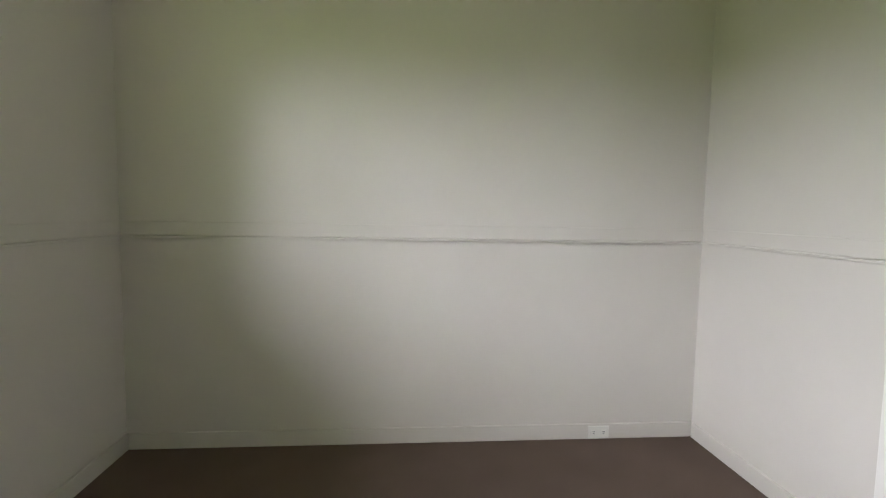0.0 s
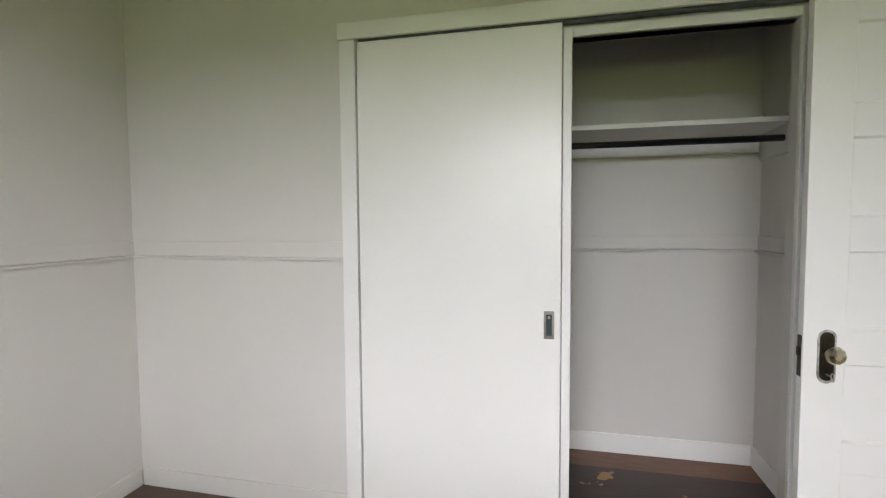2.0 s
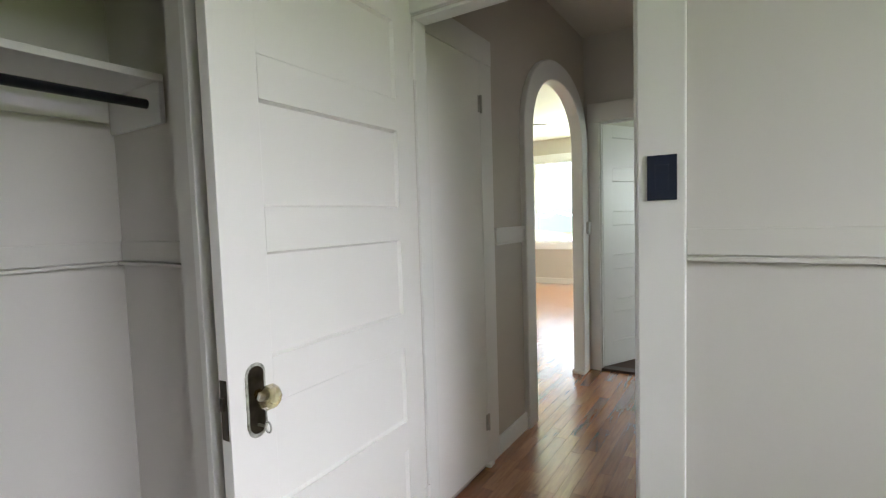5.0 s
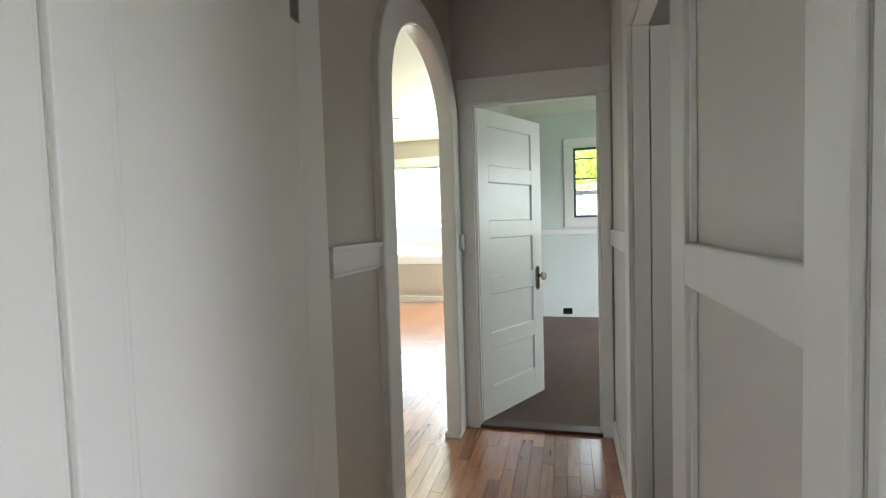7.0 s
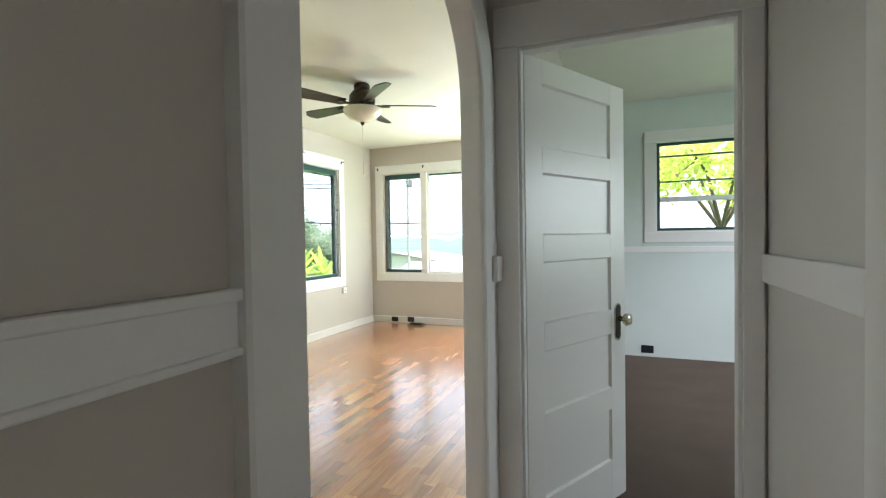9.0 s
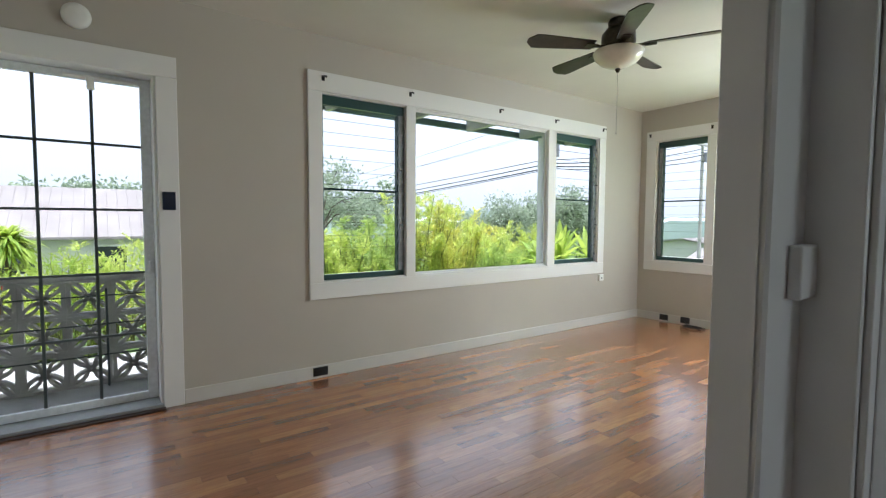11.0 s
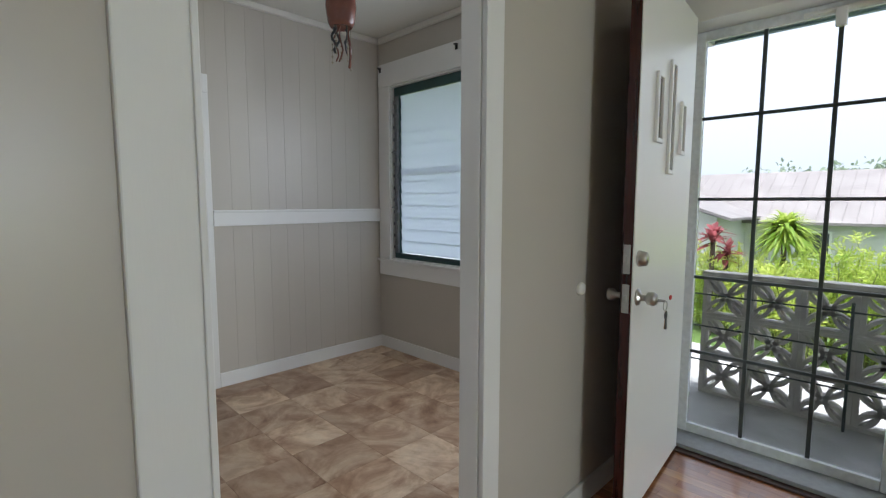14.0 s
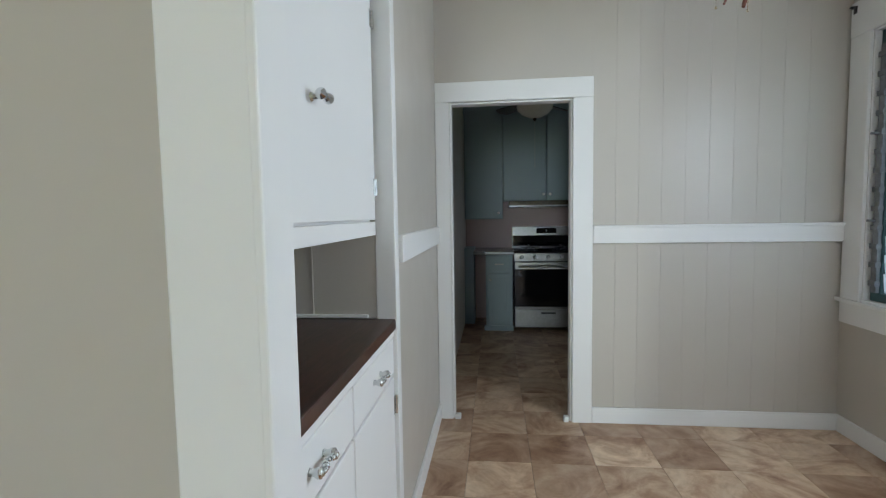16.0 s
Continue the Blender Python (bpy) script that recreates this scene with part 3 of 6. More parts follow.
# crown in the nook
bm = bmesh.new()
for d in ((XD, -0.87, YN - 0.012, YN + 0.03, CZ - 0.045, CZ), (XD, XD + 0.04, YN + 0.03, YF - 0.08, CZ - 0.045, CZ), (-0.91, -0.87, YN + 0.03, YF - 0.08, CZ - 0.045, CZ)):
    box(bm, *d, bevel=0.012)
tagged(part("crown_nook", bm, CEILING), "pale cove moulding under the nook ceiling", "moulding", kind="structure")
tagged(boxes("ceiling_batten", CEILING, None, (-2.08, -2.05, YN + 0.03, YF - 0.08, CZ - 0.016, CZ), bevel=0.003), "pale batten across the nook ceiling", "moulding", kind="structure")


def casing(name, axis, pos, out, a0, a1, top, w=0.125, head=0.13, t=0.02, bottom=0.0, wl=None, wr=None):
    """Door casing round the opening a0..a1 up to top: two legs and a head, each slightly bevelled."""
    lo, hi = sorted((pos, pos + out * t))
    wl = w if wl is None else wl
    wr = w if wr is None else wr
    group = thing(name, "white painted flat door casing", "door casing", kind="structure", at=((lo, a0, bottom) if axis == "x" else (a0, lo, bottom)))
    for piece, u0, u1, z0, z1, tt in (("leg", a0 - wl, a0, bottom, top, 0), ("leg", a1, a1 + wr, bottom, top, 0), ("head", a0 - wl, a1 + wr, top + 0.0005, top + head, 0.003)):
        l2, h2 = (lo, hi + tt) if out > 0 else (lo - tt, hi)
        boxes(piece, TRIM, group, (l2, h2, u0, u1, z0, z1) if axis == "x" else (u0, u1, l2, h2, z0, z1), bevel=0.004)
    return group


casing("casing_bedroom_door", "y", YC, -1, 0.11, 0.87, 2.0, 0.12, 0.18, wl=0.108)
casing("casing_bedroom_door_hall", "y", YC + 0.07, 1, 0.11, 0.87, 2.0, 0.12, 0.15, wl=0.1, wr=0.04)
casing("casing_bedroom_two", "y", YH, -1, 0.12, 0.85, 2.0, 0.118, 0.15, wl=0.09, wr=0.06)
casing("casing_bathroom", "x", XR, -1, 2.57, 3.37, 2.03, 0.13, 0.15)
casing("casing_kitchen", "y", YN, 1, -1.71, -0.96, 2.01, 0.12, 0.12, wr=0.088)
casing("casing_dining", "y", YF, 1, -1.768, -0.959, 2.2, 0.13, 0.14, wl=0.085, wr=0.127)
pieces("casing_dining_bead", TRIM, "white painted bead along the casing edge", "trim", "bead", [(-0.966, -0.952, YF + 0.0205, YF + 0.028, 0, 2.199), (-1.775, -1.761, YF + 0.0205, YF + 0.028, 0, 2.199)], 0.003)
casing("casing_dining_nook", "y", YF - 0.08, -1, -1.775, -0.94, 2.2, 0.12, 0.14, 0.012, wr=0.02)
casing("casing_front_door", "x", XD, 1, 2.545, 3.49, 2.17, 0.122, 0.135, wl=0.028)
for nm, d in (("jamb_bedroom", [(0.11, 0.122, YC, YC + 0.07, 0.016, 2.0), (0.858, 0.87, YC, YC + 0.07, 0.016, 2.0), (0.122, 0.858, YC, YC + 0.07, 1.988, 2.0)]),
              ("jamb_bedroom_two", [(0.12, 0.132, YH, YH + 0.06, 0.02, 2.0), (0.838, 0.85, YH, YH + 0.06, 0.02, 2.0), (0.132, 0.838, YH, YH + 0.06, 1.988, 2.0)]),
              ("jamb_bathroom", [(XR, XR + 0.06, 2.57, 2.582, 0, 2.03), (XR, XR + 0.06, 3.358, 3.37, 0, 2.03), (XR, XR + 0.06, 2.582, 3.358, 2.018, 2.03)]),
              ("jamb_kitchen", [(-1.71, -1.698, -0.02, YN, 0, 2.01), (-0.972, -0.96, -0.02, YN, 0, 2.01), (-1.698, -0.972, -0.02, YN, 1.998, 2.01)]),
              ("jamb_dining", [(-1.775, -1.763, YF - 0.08, YF, 0, 2.2), (-0.956, -0.93, YF - 0.08, YF, 0, 2.2), (-1.763, -0.956, YF - 0.08, YF, 2.188, 2.2)]),
              ("jamb_closet", [(-0.06, 0.022, 0.165, 0.2, 0, 2.055), (-0.06, 0.022, 0.97, 1.0, 0, 2.055), (-0.06, 0.02, 0.2, 0.97, 2.02, 2.055)])):
    pieces(nm, TRIM, "white painted door jamb", "door jamb", "jamb_board", d, 0.003)
for nm, d in (("plinth_kitchen", (-1.69, -1.66, YN - 0.02, YN + 0.02, 0, 0.035)), ("plinth_kitchen_left", (-1.01, -0.972, YN - 0.02, YN + 0.02, 0, 0.03)), ("plinth_arch", (-0.066, 0.03, 4.05, 4.085, 0.0, 0.03)), ("plinth_linen", (0, 0.03, 2.42, 2.47, 0, 0.02))):
    tagged(boxes(nm, TRIM, None, d, bevel=0.004), "white quarter-round shoe at the casing foot", "trim", kind="structure")


# ---- doors ----
PANELS = ((1.675, 1.935), (1.31, 1.57), (0.94, 1.2), (0.56, 0.825), (0.2, 0.455))


def panel_slab(bm, w, h, t, x0, x1):
    """A five-panel leaf in its own plane: x along the width, y across the thickness, z up."""
    s = h / 2.035
    box(bm, 0, x0, 0, t, 0, h, 0.002)
    box(bm, x1, w, 0, t, 0, h, 0.002)
    zs = [0.0] + [v * s for p in reversed(PANELS) for v in p] + [h]
    for k in range(0, len(zs), 2):
        box(bm, x0, x1, 0.0003, t - 0.0003, zs[k], zs[k + 1])
    for z0, z1 in PANELS:
        z0, z1 = z0 * s, z1 * s
        box(bm, x0, x1, 0.012, t - 0.012, z0, z1)
        for face in (0, 1):
            e = 0.007
            ya, yb = (0.004, 0.012) if face == 0 else (t - 0.004, t - 0.012)
            o = [(x0, z0), (x1, z0), (x1, z1), (x0, z1)]
            i = [(x0 + e, z0 + e), (x1 - e, z0 + e), (x1 - e, z1 - e), (x0 + e, z1 - e)]
            for k in range(4):
                a, b_, c, d = o[k], o[(k + 1) % 4], i[(k + 1) % 4], i[k]
                bm.faces.new([bm.verts.new(p) for p in ((a[0], ya, a[1]), (b_[0], ya, b_[1]), (c[0], yb, c[1]), (d[0], yb, d[1]))])


def knob_set(owner, place_m, side):
    """Tall bronze plate with a faceted glass knob and a key below it."""
    bm = bmesh.new()
    box(bm, -0.022, 0.022, 0, 0.005, -0.075, 0.045, 0.002)
    bmesh.ops.create_cone(bm, cap_ends=True, segments=16, radius1=0.022, radius2=0.022, depth=0.005, matrix=Matrix.Translation((0, 0.0025, 0.045)) @ pose(0, 0, 0, 90))
    bmesh.ops.create_cone(bm, cap_ends=True, segments=16, radius1=0.022, radius2=0.022, depth=0.005, matrix=Matrix.Translation((0, 0.0025, -0.075)) @ pose(0, 0, 0, 90))
    bmesh.ops.transform(bm, matrix=place_m, verts=bm.verts)
    plate = part("knob_plate", bm, BRONZE, owner, "tarnished bronze lock plate")
    bm = bmesh.new()
    box(bm, -0.028, 0.028, 0, 0.0035, -0.08, 0.045, 0.0015)
    for z in (0.047, -0.079):
        bmesh.ops.create_cone(bm, cap_ends=True, segments=18, radius1=0.028, radius2=0.026, depth=0.0034, matrix=Matrix.Translation((0, 0.0018, z)) @ pose(0, 0, 0, 90))
    bmesh.ops.transform(bm, matrix=place_m, verts=bm.verts)
    part("plate_rim", bm, WORNRIM, plate, "grey rim smeared with old white paint")
    bm = bmesh.new()
    lathe(bm, [(0.008, 0.004), (0.013, 0.012), (0.011, 0.03), (0.014, 0.034)], (0, 0, 0.0), 12, "Y")
    bmesh.ops.transform(bm, matrix=place_m, verts=bm.verts)
    part("knob_shank", bm, BRASS, plate, "brass shank", True)
    bm = bmesh.new()
    lathe(bm, [(0.013, 0.032), (0.027, 0.04), (0.031, 0.052), (0.025, 0.064), (0.012, 0.068)], (0, 0, 0.0), 10, "Y")
    bmesh.ops.transform(bm, matrix=place_m, verts=bm.verts)
    part("glass_knob", bm, CRYSTAL, plate, "faceted glass knob")
    if side:
        bm = bmesh.new()
        rod(bm, (0, 0.004, -0.075), (0, 0.03, -0.075), 0.003)
        for q in range(14):
            a, b_ = 2 * math.pi * q / 14, 2 * math.pi * (q + 1) / 14
            rod(bm, (0.0, 0.04 + 0.01 * math.cos(a), -0.075 + 0.013 * math.sin(a)), (0.0, 0.04 + 0.01 * math.cos(b_), -0.075 + 0.013 * math.sin(b_)), 0.0022, seg=6)
        bmesh.ops.transform(bm, matrix=place_m, verts=bm.verts)
        part("key", bm, NICKEL, plate, "small steel key in the lock")


def five_panel_door(name, label, origin, turn, w, h, key=False, knob_face=1, stile=0.11):
    """Hinge edge at the origin; the leaf runs along its local x."""
    m = pose(*origin, 0, 0, turn)
    door = thing(name, label, "door", kind="structure", at=origin)
    t = 0.036
    bm = bmesh.new()
    panel_slab(bm, w, h, t, stile, w - 0.125)
    bmesh.ops.transform(bm, matrix=m, verts=bm.verts)
    part("leaf", bm, DOORWHITE, door)
    kz = 0.865
    face = m @ pose(w - 0.07, t, kz) if knob_face else m @ pose(w - 0.07, 0, kz, 0, 0, 180)
    knob_set(door, face, key)
    other = m @ pose(w - 0.07, 0, kz, 0, 0, 180) if knob_face else m @ pose(w - 0.07, t, kz)
    knob_set(door, other, False)
    bm = bmesh.new()
    box(bm, w - 0.0005, w + 0.002, 0.007, t - 0.007, kz - 0.09, kz + 0.05)
    box(bm, w, w + 0.008, 0.012, t - 0.012, kz - 0.02, kz + 0.01)
    bmesh.ops.transform(bm, matrix=m, verts=bm.verts)
    part("latch_plate", bm, BRONZE, door, "dark metal edge latch plate")
    for z in (0.22, h - 0.22):
        bm = bmesh.new()
        rod(bm, (-0.006, t + 0.004, z - 0.05), (-0.006, t + 0.004, z + 0.05), 0.006)
        box(bm, -0.004, 0.02, t - 0.002, t + 0.002, z - 0.045, z + 0.045)
        bmesh.ops.transform(bm, matrix=m, verts=bm.verts)
        part("hinge", bm, DOORWHITE, door)
    return door


# open into the bedroom, folded along the closet wall: hinge at y 1.73, leaf towards -y, outer face towards +x
five_panel_door("door_1", "open white five-panel door with a glass knob", (0.084, 1.735, 0.012), -88.2, 0.79, 2.033, True, 1)
five_panel_door("door_2", "half-open white five-panel door to second bedroom", (0.135, 4.275, 0.022), 62, 0.74, 1.97, False, 0)
five_panel_door("door_3", "open white five-panel bathroom door", (0.985, 3.36, 0.012), 0, 0.76, 2.0, False, 1, 0.155)

# linen closet door, closed
lin = thing("door_4", "closed white flat linen closet door", "door", kind="structure", at=(0.0, 2.17, 0.01))
boxes("leaf", DOORWHITE, lin, (0.0, 0.018, 1.84, 2.425, 0.03, 2.035), bevel=0.003)
for z in (0.24, 1.83):
    bm = bmesh.new()
    box(bm, 0.018, 0.021, 2.405, 2.445, z - 0.04, z + 0.04, 0.001)
    rod(bm, (0.024, 2.427, z - 0.042), (0.024, 2.427, z + 0.042), 0.006)
    part("hinge", bm, NICKEL, lin, "grey metal hinge")
bm = bmesh.new()
lathe(bm, [(0.006, 0.018), (0.007, 0.03), (0.016, 0.036), (0.017, 0.046), (0.01, 0.052)], (0, 1.872, 1.0), 14, "X")
part("knob", bm, NICKEL, lin, "small round metal knob", True)
casing("casing_linen", "x", XB, 1, 1.837, 2.428, 2.038, 0.13, 0.125, 0.016, wl=0.015)

# ---- sliding closet door and header ----
slide = thing("sliding_door", "white flat sliding closet door, half open", "sliding door", kind="structure", at=(0.04, -0.25, 0))
boxes("leaf", DOORWHITE, slide, (0.024, 0.058, -0.668, 0.162, 0.012, 2.062), bevel=0.003)
bm = bmesh.new()
box(bm, 0.057, 0.0615, 0.098, 0.138, 0.855, 0.965, 0.0015)
pull = part("flush_pull", bm, NICKEL, slide, "recessed nickel flush pull")
boxes("recess", DARKBAR, pull, (0.0612, 0.0622, 0.107, 0.129, 0.868, 0.952))
boxes("lip", NICKEL, pull, (0.062, 0.066, 0.113, 0.123, 0.935, 0.945), bevel=0.001)
structure("closet_header", TRIM, (0.0, 0.072, -0.75, 1.68, 2.072, 2.142), bevel=0.004, label="white painted header board over the sliding door", category="trim")
structure("closet_track", DARKBAR, (0.02, 0.06, -0.66, 1.0, 2.0625, 2.0715), label="dark sliding door track", category="trim")
structure("closet_stop", TRIM, (0.0, 0.066, -0.744, -0.674, 0, 2.071), bevel=0.004, label="white painted upright closet trim", category="trim")
structure("wall_panel_header", TRIM, (0.0, 0.018, 1.0, 1.745, 2.156, 2.2), bevel=0.003, label="white painted trim above the bedroom door", category="trim")
bm = bmesh.new()
box(bm, 0.07, 0.082, 1.1, 1.115, 2.13, 2.19, 0.002)
rod(bm, (0.08, 1.107, 2.18), (0.1, 1.107, 2.18), 0.004)
tagged(part("wall_hook", bm, IVORY), "small white hook on the closet header", "hook")
# shelf and rod
shelf = thing("closet_shelf", "white painted closet shelf on cleats", "shelf", at=(-0.68, 0.2, 1.75))
boxes("board", TRIM, shelf, (-0.85, -0.48, -0.78, 1.178, 1.752, 1.776), bevel=0.003)
boxes("cleat", TRIM, shelf, (-0.85, -0.832, -0.78, 1.16, 1.66, 1.7518), bevel=0.003)
boxes("cleat", TRIM, shelf, (-0.83, -0.48, 1.16, 1.178, 1.62, 1.7518), bevel=0.003)
bm = bmesh.new()
rod(bm, (-0.56, -0.778, 1.69), (-0.56, 1.159, 1.69), 0.016, seg=16)
tagged(part("closet_rod", bm, BLACK, None, "", True), "black metal closet hanging rod", "rod")


# ---- outlets, switches ----
def outlet(name, axis, pos, out, a, z, wide, tall, mat, label):
    t = thing(name, label, "outlet" if "outlet" in name else "switch", at=(0, 0, 0))
    def b(a0, a1, z0, z1, d0, d1):
        lo, hi = sorted((pos + out * d0, pos + out * d1))
        return (lo, hi, a0, a1, z0, z1) if axis == "x" else (a0, a1, lo, hi, z0, z1)
    p = boxes("plate", mat, t, b(a - wide / 2, a + wide / 2, z - tall / 2, z + tall / 2, 0, 0.007), bevel=0.002)
    dark = BLACK if mat is not IVORY else DARKBAR
    if wide > tall:
        for s in (-1, 1):
            boxes("socket", mat, p, b(a + s * wide * 0.24 - 0.016, a + s * wide * 0.24 + 0.016, z - 0.014, z + 0.014, 0.0072, 0.009), bevel=0.0005)
            boxes("slot", dark, p, b(a + s * wide * 0.24 - 0.008, a + s * wide * 0.24 + 0.008, z + 0.004, z + 0.0065, 0.009, 0.0095), b(a + s * wide * 0.24 - 0.008, a + s * wide * 0.24 + 0.006, z - 0.006, z - 0.0035, 0.009, 0.0095))
    else:
        boxes("rocker", mat, p, b(a - wide * 0.22, a + wide * 0.22, z - tall * 0.28, z + tall * 0.28, 0.0072, 0.0095), bevel=0.001)
    t.location = (0, 0, 0)
    return t


outlet("wall_outlet", "y", YA + 0.014, 1, 0.58, 0.042, 0.125, 0.075, IVORY, "white plastic outlet in the bedroom baseboard")
outlet("wall_outlet", "x", XD + 0.016, 1, 4.57, 0.055, 0.12, 0.07, BLACK, "black plastic outlet in the baseboard")
outlet("wall_outlet", "y", YE - 0.016, -1, -2.87, 0.055, 0.11, 0.07, BLACK, "black plastic outlet in the end baseboard")
outlet("wall_outlet", "y", YE - 0.016, -1, -2.6, 0.062, 0.11, 0.075, BLACK, "black plastic outlet with a cable below it")
outlet("wall_outlet", "y", 7.87, -1, 0.66, 0.08, 0.12, 0.08, BLACK, "black plastic outlet in second bedroom wall")
outlet("light_switch", "x", XD + 0.02, 1, 3.55, 1.375, 0.076, 0.118, NAVY, "dark navy switch plate on the door casing")
outlet("light_switch", "y", YC - 0.02, -1, 0.933, 1.37, 0.074, 0.12, NAVY, "dark navy switch plate on the door casing")
bx = thing("cable_box", "small white cable box under the window casing", "cable box", at=(XD, 8.14, 0.57))
boxes("body", IVORY, bx, (XD, XD + 0.03, 8.1, 8.18, 0.535, 0.61), bevel=0.004)
boxes("port", DARKBAR, bx, (XD + 0.03, XD + 0.032, 8.13, 8.15, 0.56, 0.575))

# coiled cable by the end wall
cu = bpy.data.curves.new("power_cable", "CURVE")
cu.dimensions, cu.bevel_depth, cu.bevel_resolution = "3D", 0.006, 3
sp = cu.splines.new("NURBS")
pts = [(-2.6, 8.93, 0.05), (-2.58, 8.88, 0.012)] + [(-2.46 + 0.1 * math.cos(a * 0.9) + 0.02 * math.sin(2.3 * a), 8.82 + 0.05 * math.sin(a * 0.9), 0.012 + 0.006 * (a % 3)) for a in np.linspace(0, 20, 34)] + [(-2.32, 8.86, 0.01), (-2.36, 8.91, 0.012)]
sp.points.add(len(pts) - 1)
for p, q in zip(sp.points, pts):
    p.co = (*q, 1)
sp.use_endpoint_u = True
cu.materials.append(CABLE)
tagged(new("power_cable", cu), "black cable coiled on the wood floor", "cable")

# ---- smoke detector ----
smoke = thing("smoke_detector", "round white smoke detector on the wall", "smoke detector", at=(XD, 3.1, 2.45))
bm = bmesh.new()
lathe(bm, [(0.074, 0.0), (0.074, 0.012), (0.068, 0.03), (0.045, 0.038), (0.0005, 0.04)], (XD, 3.1, 2.45), 28, "X")
part("body", bm, IVORY, smoke, "", True)
bm = bmesh.new()
lathe(bm, [(0.012, 0.039), (0.012, 0.042), (0.0005, 0.043)], (XD, 3.1, 2.45), 16, "X")
part("button", bm, IVORY, smoke)


# ---- windows ----
def mapper(axis, pos, out):
    """Maps (along, along, outward, outward, z, z) to a box; outward leads out of the room."""
    def f(a0, a1, d0, d1, z0, z1):
        lo, hi = sorted((pos + out * d0, pos + out * d1))
        return (lo, hi, a0, a1, z0, z1) if axis == "x" else (a0, a1, lo, hi, z0, z1)
    return f


def jalousie(win, f, a0, a1, z0, z1, hard, pane, closed):
    """Glass louvres in a dark green frame, with the lever channel on one side (hard: 1 for the a1 side, -1 for a0)."""
    fr = part("jalousie_frame", (lambda bm: [box(bm, *f(*d), bevel=0.002) for d in (
        (a0, a1, 0.03, 0.07, z1 - 0.075, z1), (a0, a1, 0.03, 0.07, z0, z0 + 0.045),
        (a0, a0 + (0.018 if hard > 0 else 0.07), 0.03, 0.07, z0 + 0.045, z1 - 0.075), (a1 - (0.07 if hard > 0 else 0.018), a1, 0.03, 0.07, z0 + 0.045, z1 - 0.075))] and bm)(bmesh.new()), GREEN, win, "dark green window frame")
    c0, c1 = (a0 + 0.018, a1 - 0.07) if hard > 0 else (a0 + 0.07, a1 - 0.018)
    boxes("screen_bar", GREEN, fr, f(c0, c1, 0.066, 0.074, (z0 + z1) / 2 - 0.008, (z0 + z1) / 2 + 0.008))
    ch = (a1 - 0.062, a1 - 0.022) if hard > 0 else (a0 + 0.022, a0 + 0.062)
    chan = boxes("lever_channel", LEVERMETAL, win, f(ch[0], ch[1], 0.012, 0.03, z0 + 0.05, z1 - 0.08), bevel=0.001, label="grey metal louvre channel")
    n = 13
    step = (z1 - z0 - 0.13) / n
    tilt = 0.009 if closed else 0.012
    for k in range(n):
        zz = z0 + 0.05 + k * step
        bm = bmesh.new()
        d = f(c0, c1, 0.040, 0.045, zz, zz + step * (1.025 if closed else 1.03))
        box(bm, *d)
        o = f(0, 1, 0, tilt, 0, 1)
        axis_x = abs(o[0] - o[1]) < 0.5
        for v in bm.verts:
            if v.co.z < zz + 0.001:
                s = f(0, 0, 0, tilt, 0, 0)
                q = f(0, 0, 0, 0, 0, 0)
                if axis_x:
                    v.co.x += (s[0] + s[1]) - (q[0] + q[1])
                else:
                    v.co.y += (s[2] + s[3]) - (q[2] + q[3])
        g = part("louvre", bm, pane, win)
        g.visible_shadow = False
        boxes("clip", LEVERMETAL, chan, f(ch[0] - 0.004, ch[1] + 0.004, 0.002, 0.036, zz + step * 0.35, zz + step * 0.62), bevel=0.001)
    for zz in (z0 + 0.3 * (z1 - z0), z0 + 0.62 * (z1 - z0)):
        boxes("crank", LEVERMETAL, chan, f(ch[0] + 0.01, ch[1] - 0.01, -0.03, 0.006, zz, zz + 0.012), bevel=0.002)


def fixed(win, f, a0, a1, z0, z1):
    fr = part("sash_bead", (lambda bm: [box(bm, *f(*d), bevel=0.002) for d in (
        (a0, a1, 0.02, 0.045, z1 - 0.02, z1), (a0, a1, 0.02, 0.045, z0, z0 + 0.02), (a0, a0 + 0.018, 0.02, 0.045, z0 + 0.02, z1 - 0.02), (a1 - 0.018, a1, 0.02, 0.045, z0 + 0.02, z1 - 0.02))] and bm)(bmesh.new()), TRIM, win)
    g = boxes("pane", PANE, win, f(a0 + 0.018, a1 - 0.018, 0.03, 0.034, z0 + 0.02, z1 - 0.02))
    g.visible_shadow = False


def surround(win, f, a0, a1, z0, z1, ia0, ia1, iz0, iz1, mulls):
    boxes("casing", TRIM, win, f(a0, ia0, 0, -0.02, iz0, iz1), bevel=0.004)
    boxes("casing", TRIM, win, f(ia1, a1, 0, -0.02, iz0, iz1), bevel=0.004)
    boxes("head_casing", TRIM, win, f(a0, a1, 0, -0.023, iz1 + 0.0004, z1), bevel=0.004)
    boxes("apron", TRIM, win, f(a0, a1, 0, -0.021, z0, iz0 - 0.0004), bevel=0.004)
    for m0, m1 in mulls:
        boxes("mullion", TRIM, win, f(m0, m1, 0.09, -0.018, iz0, iz1), bevel=0.003)
    boxes("lining", TRIM, win, f(ia0, ia0 + 0.01, 0, 0.1, iz0, iz1), f(ia1 - 0.01, ia1, 0, 0.1, iz0, iz1), f(ia0, ia1, 0, 0.1, iz1 - 0.01, iz1), f(ia0, ia1, -0.004, 0.1, iz0, iz0 + 0.012))


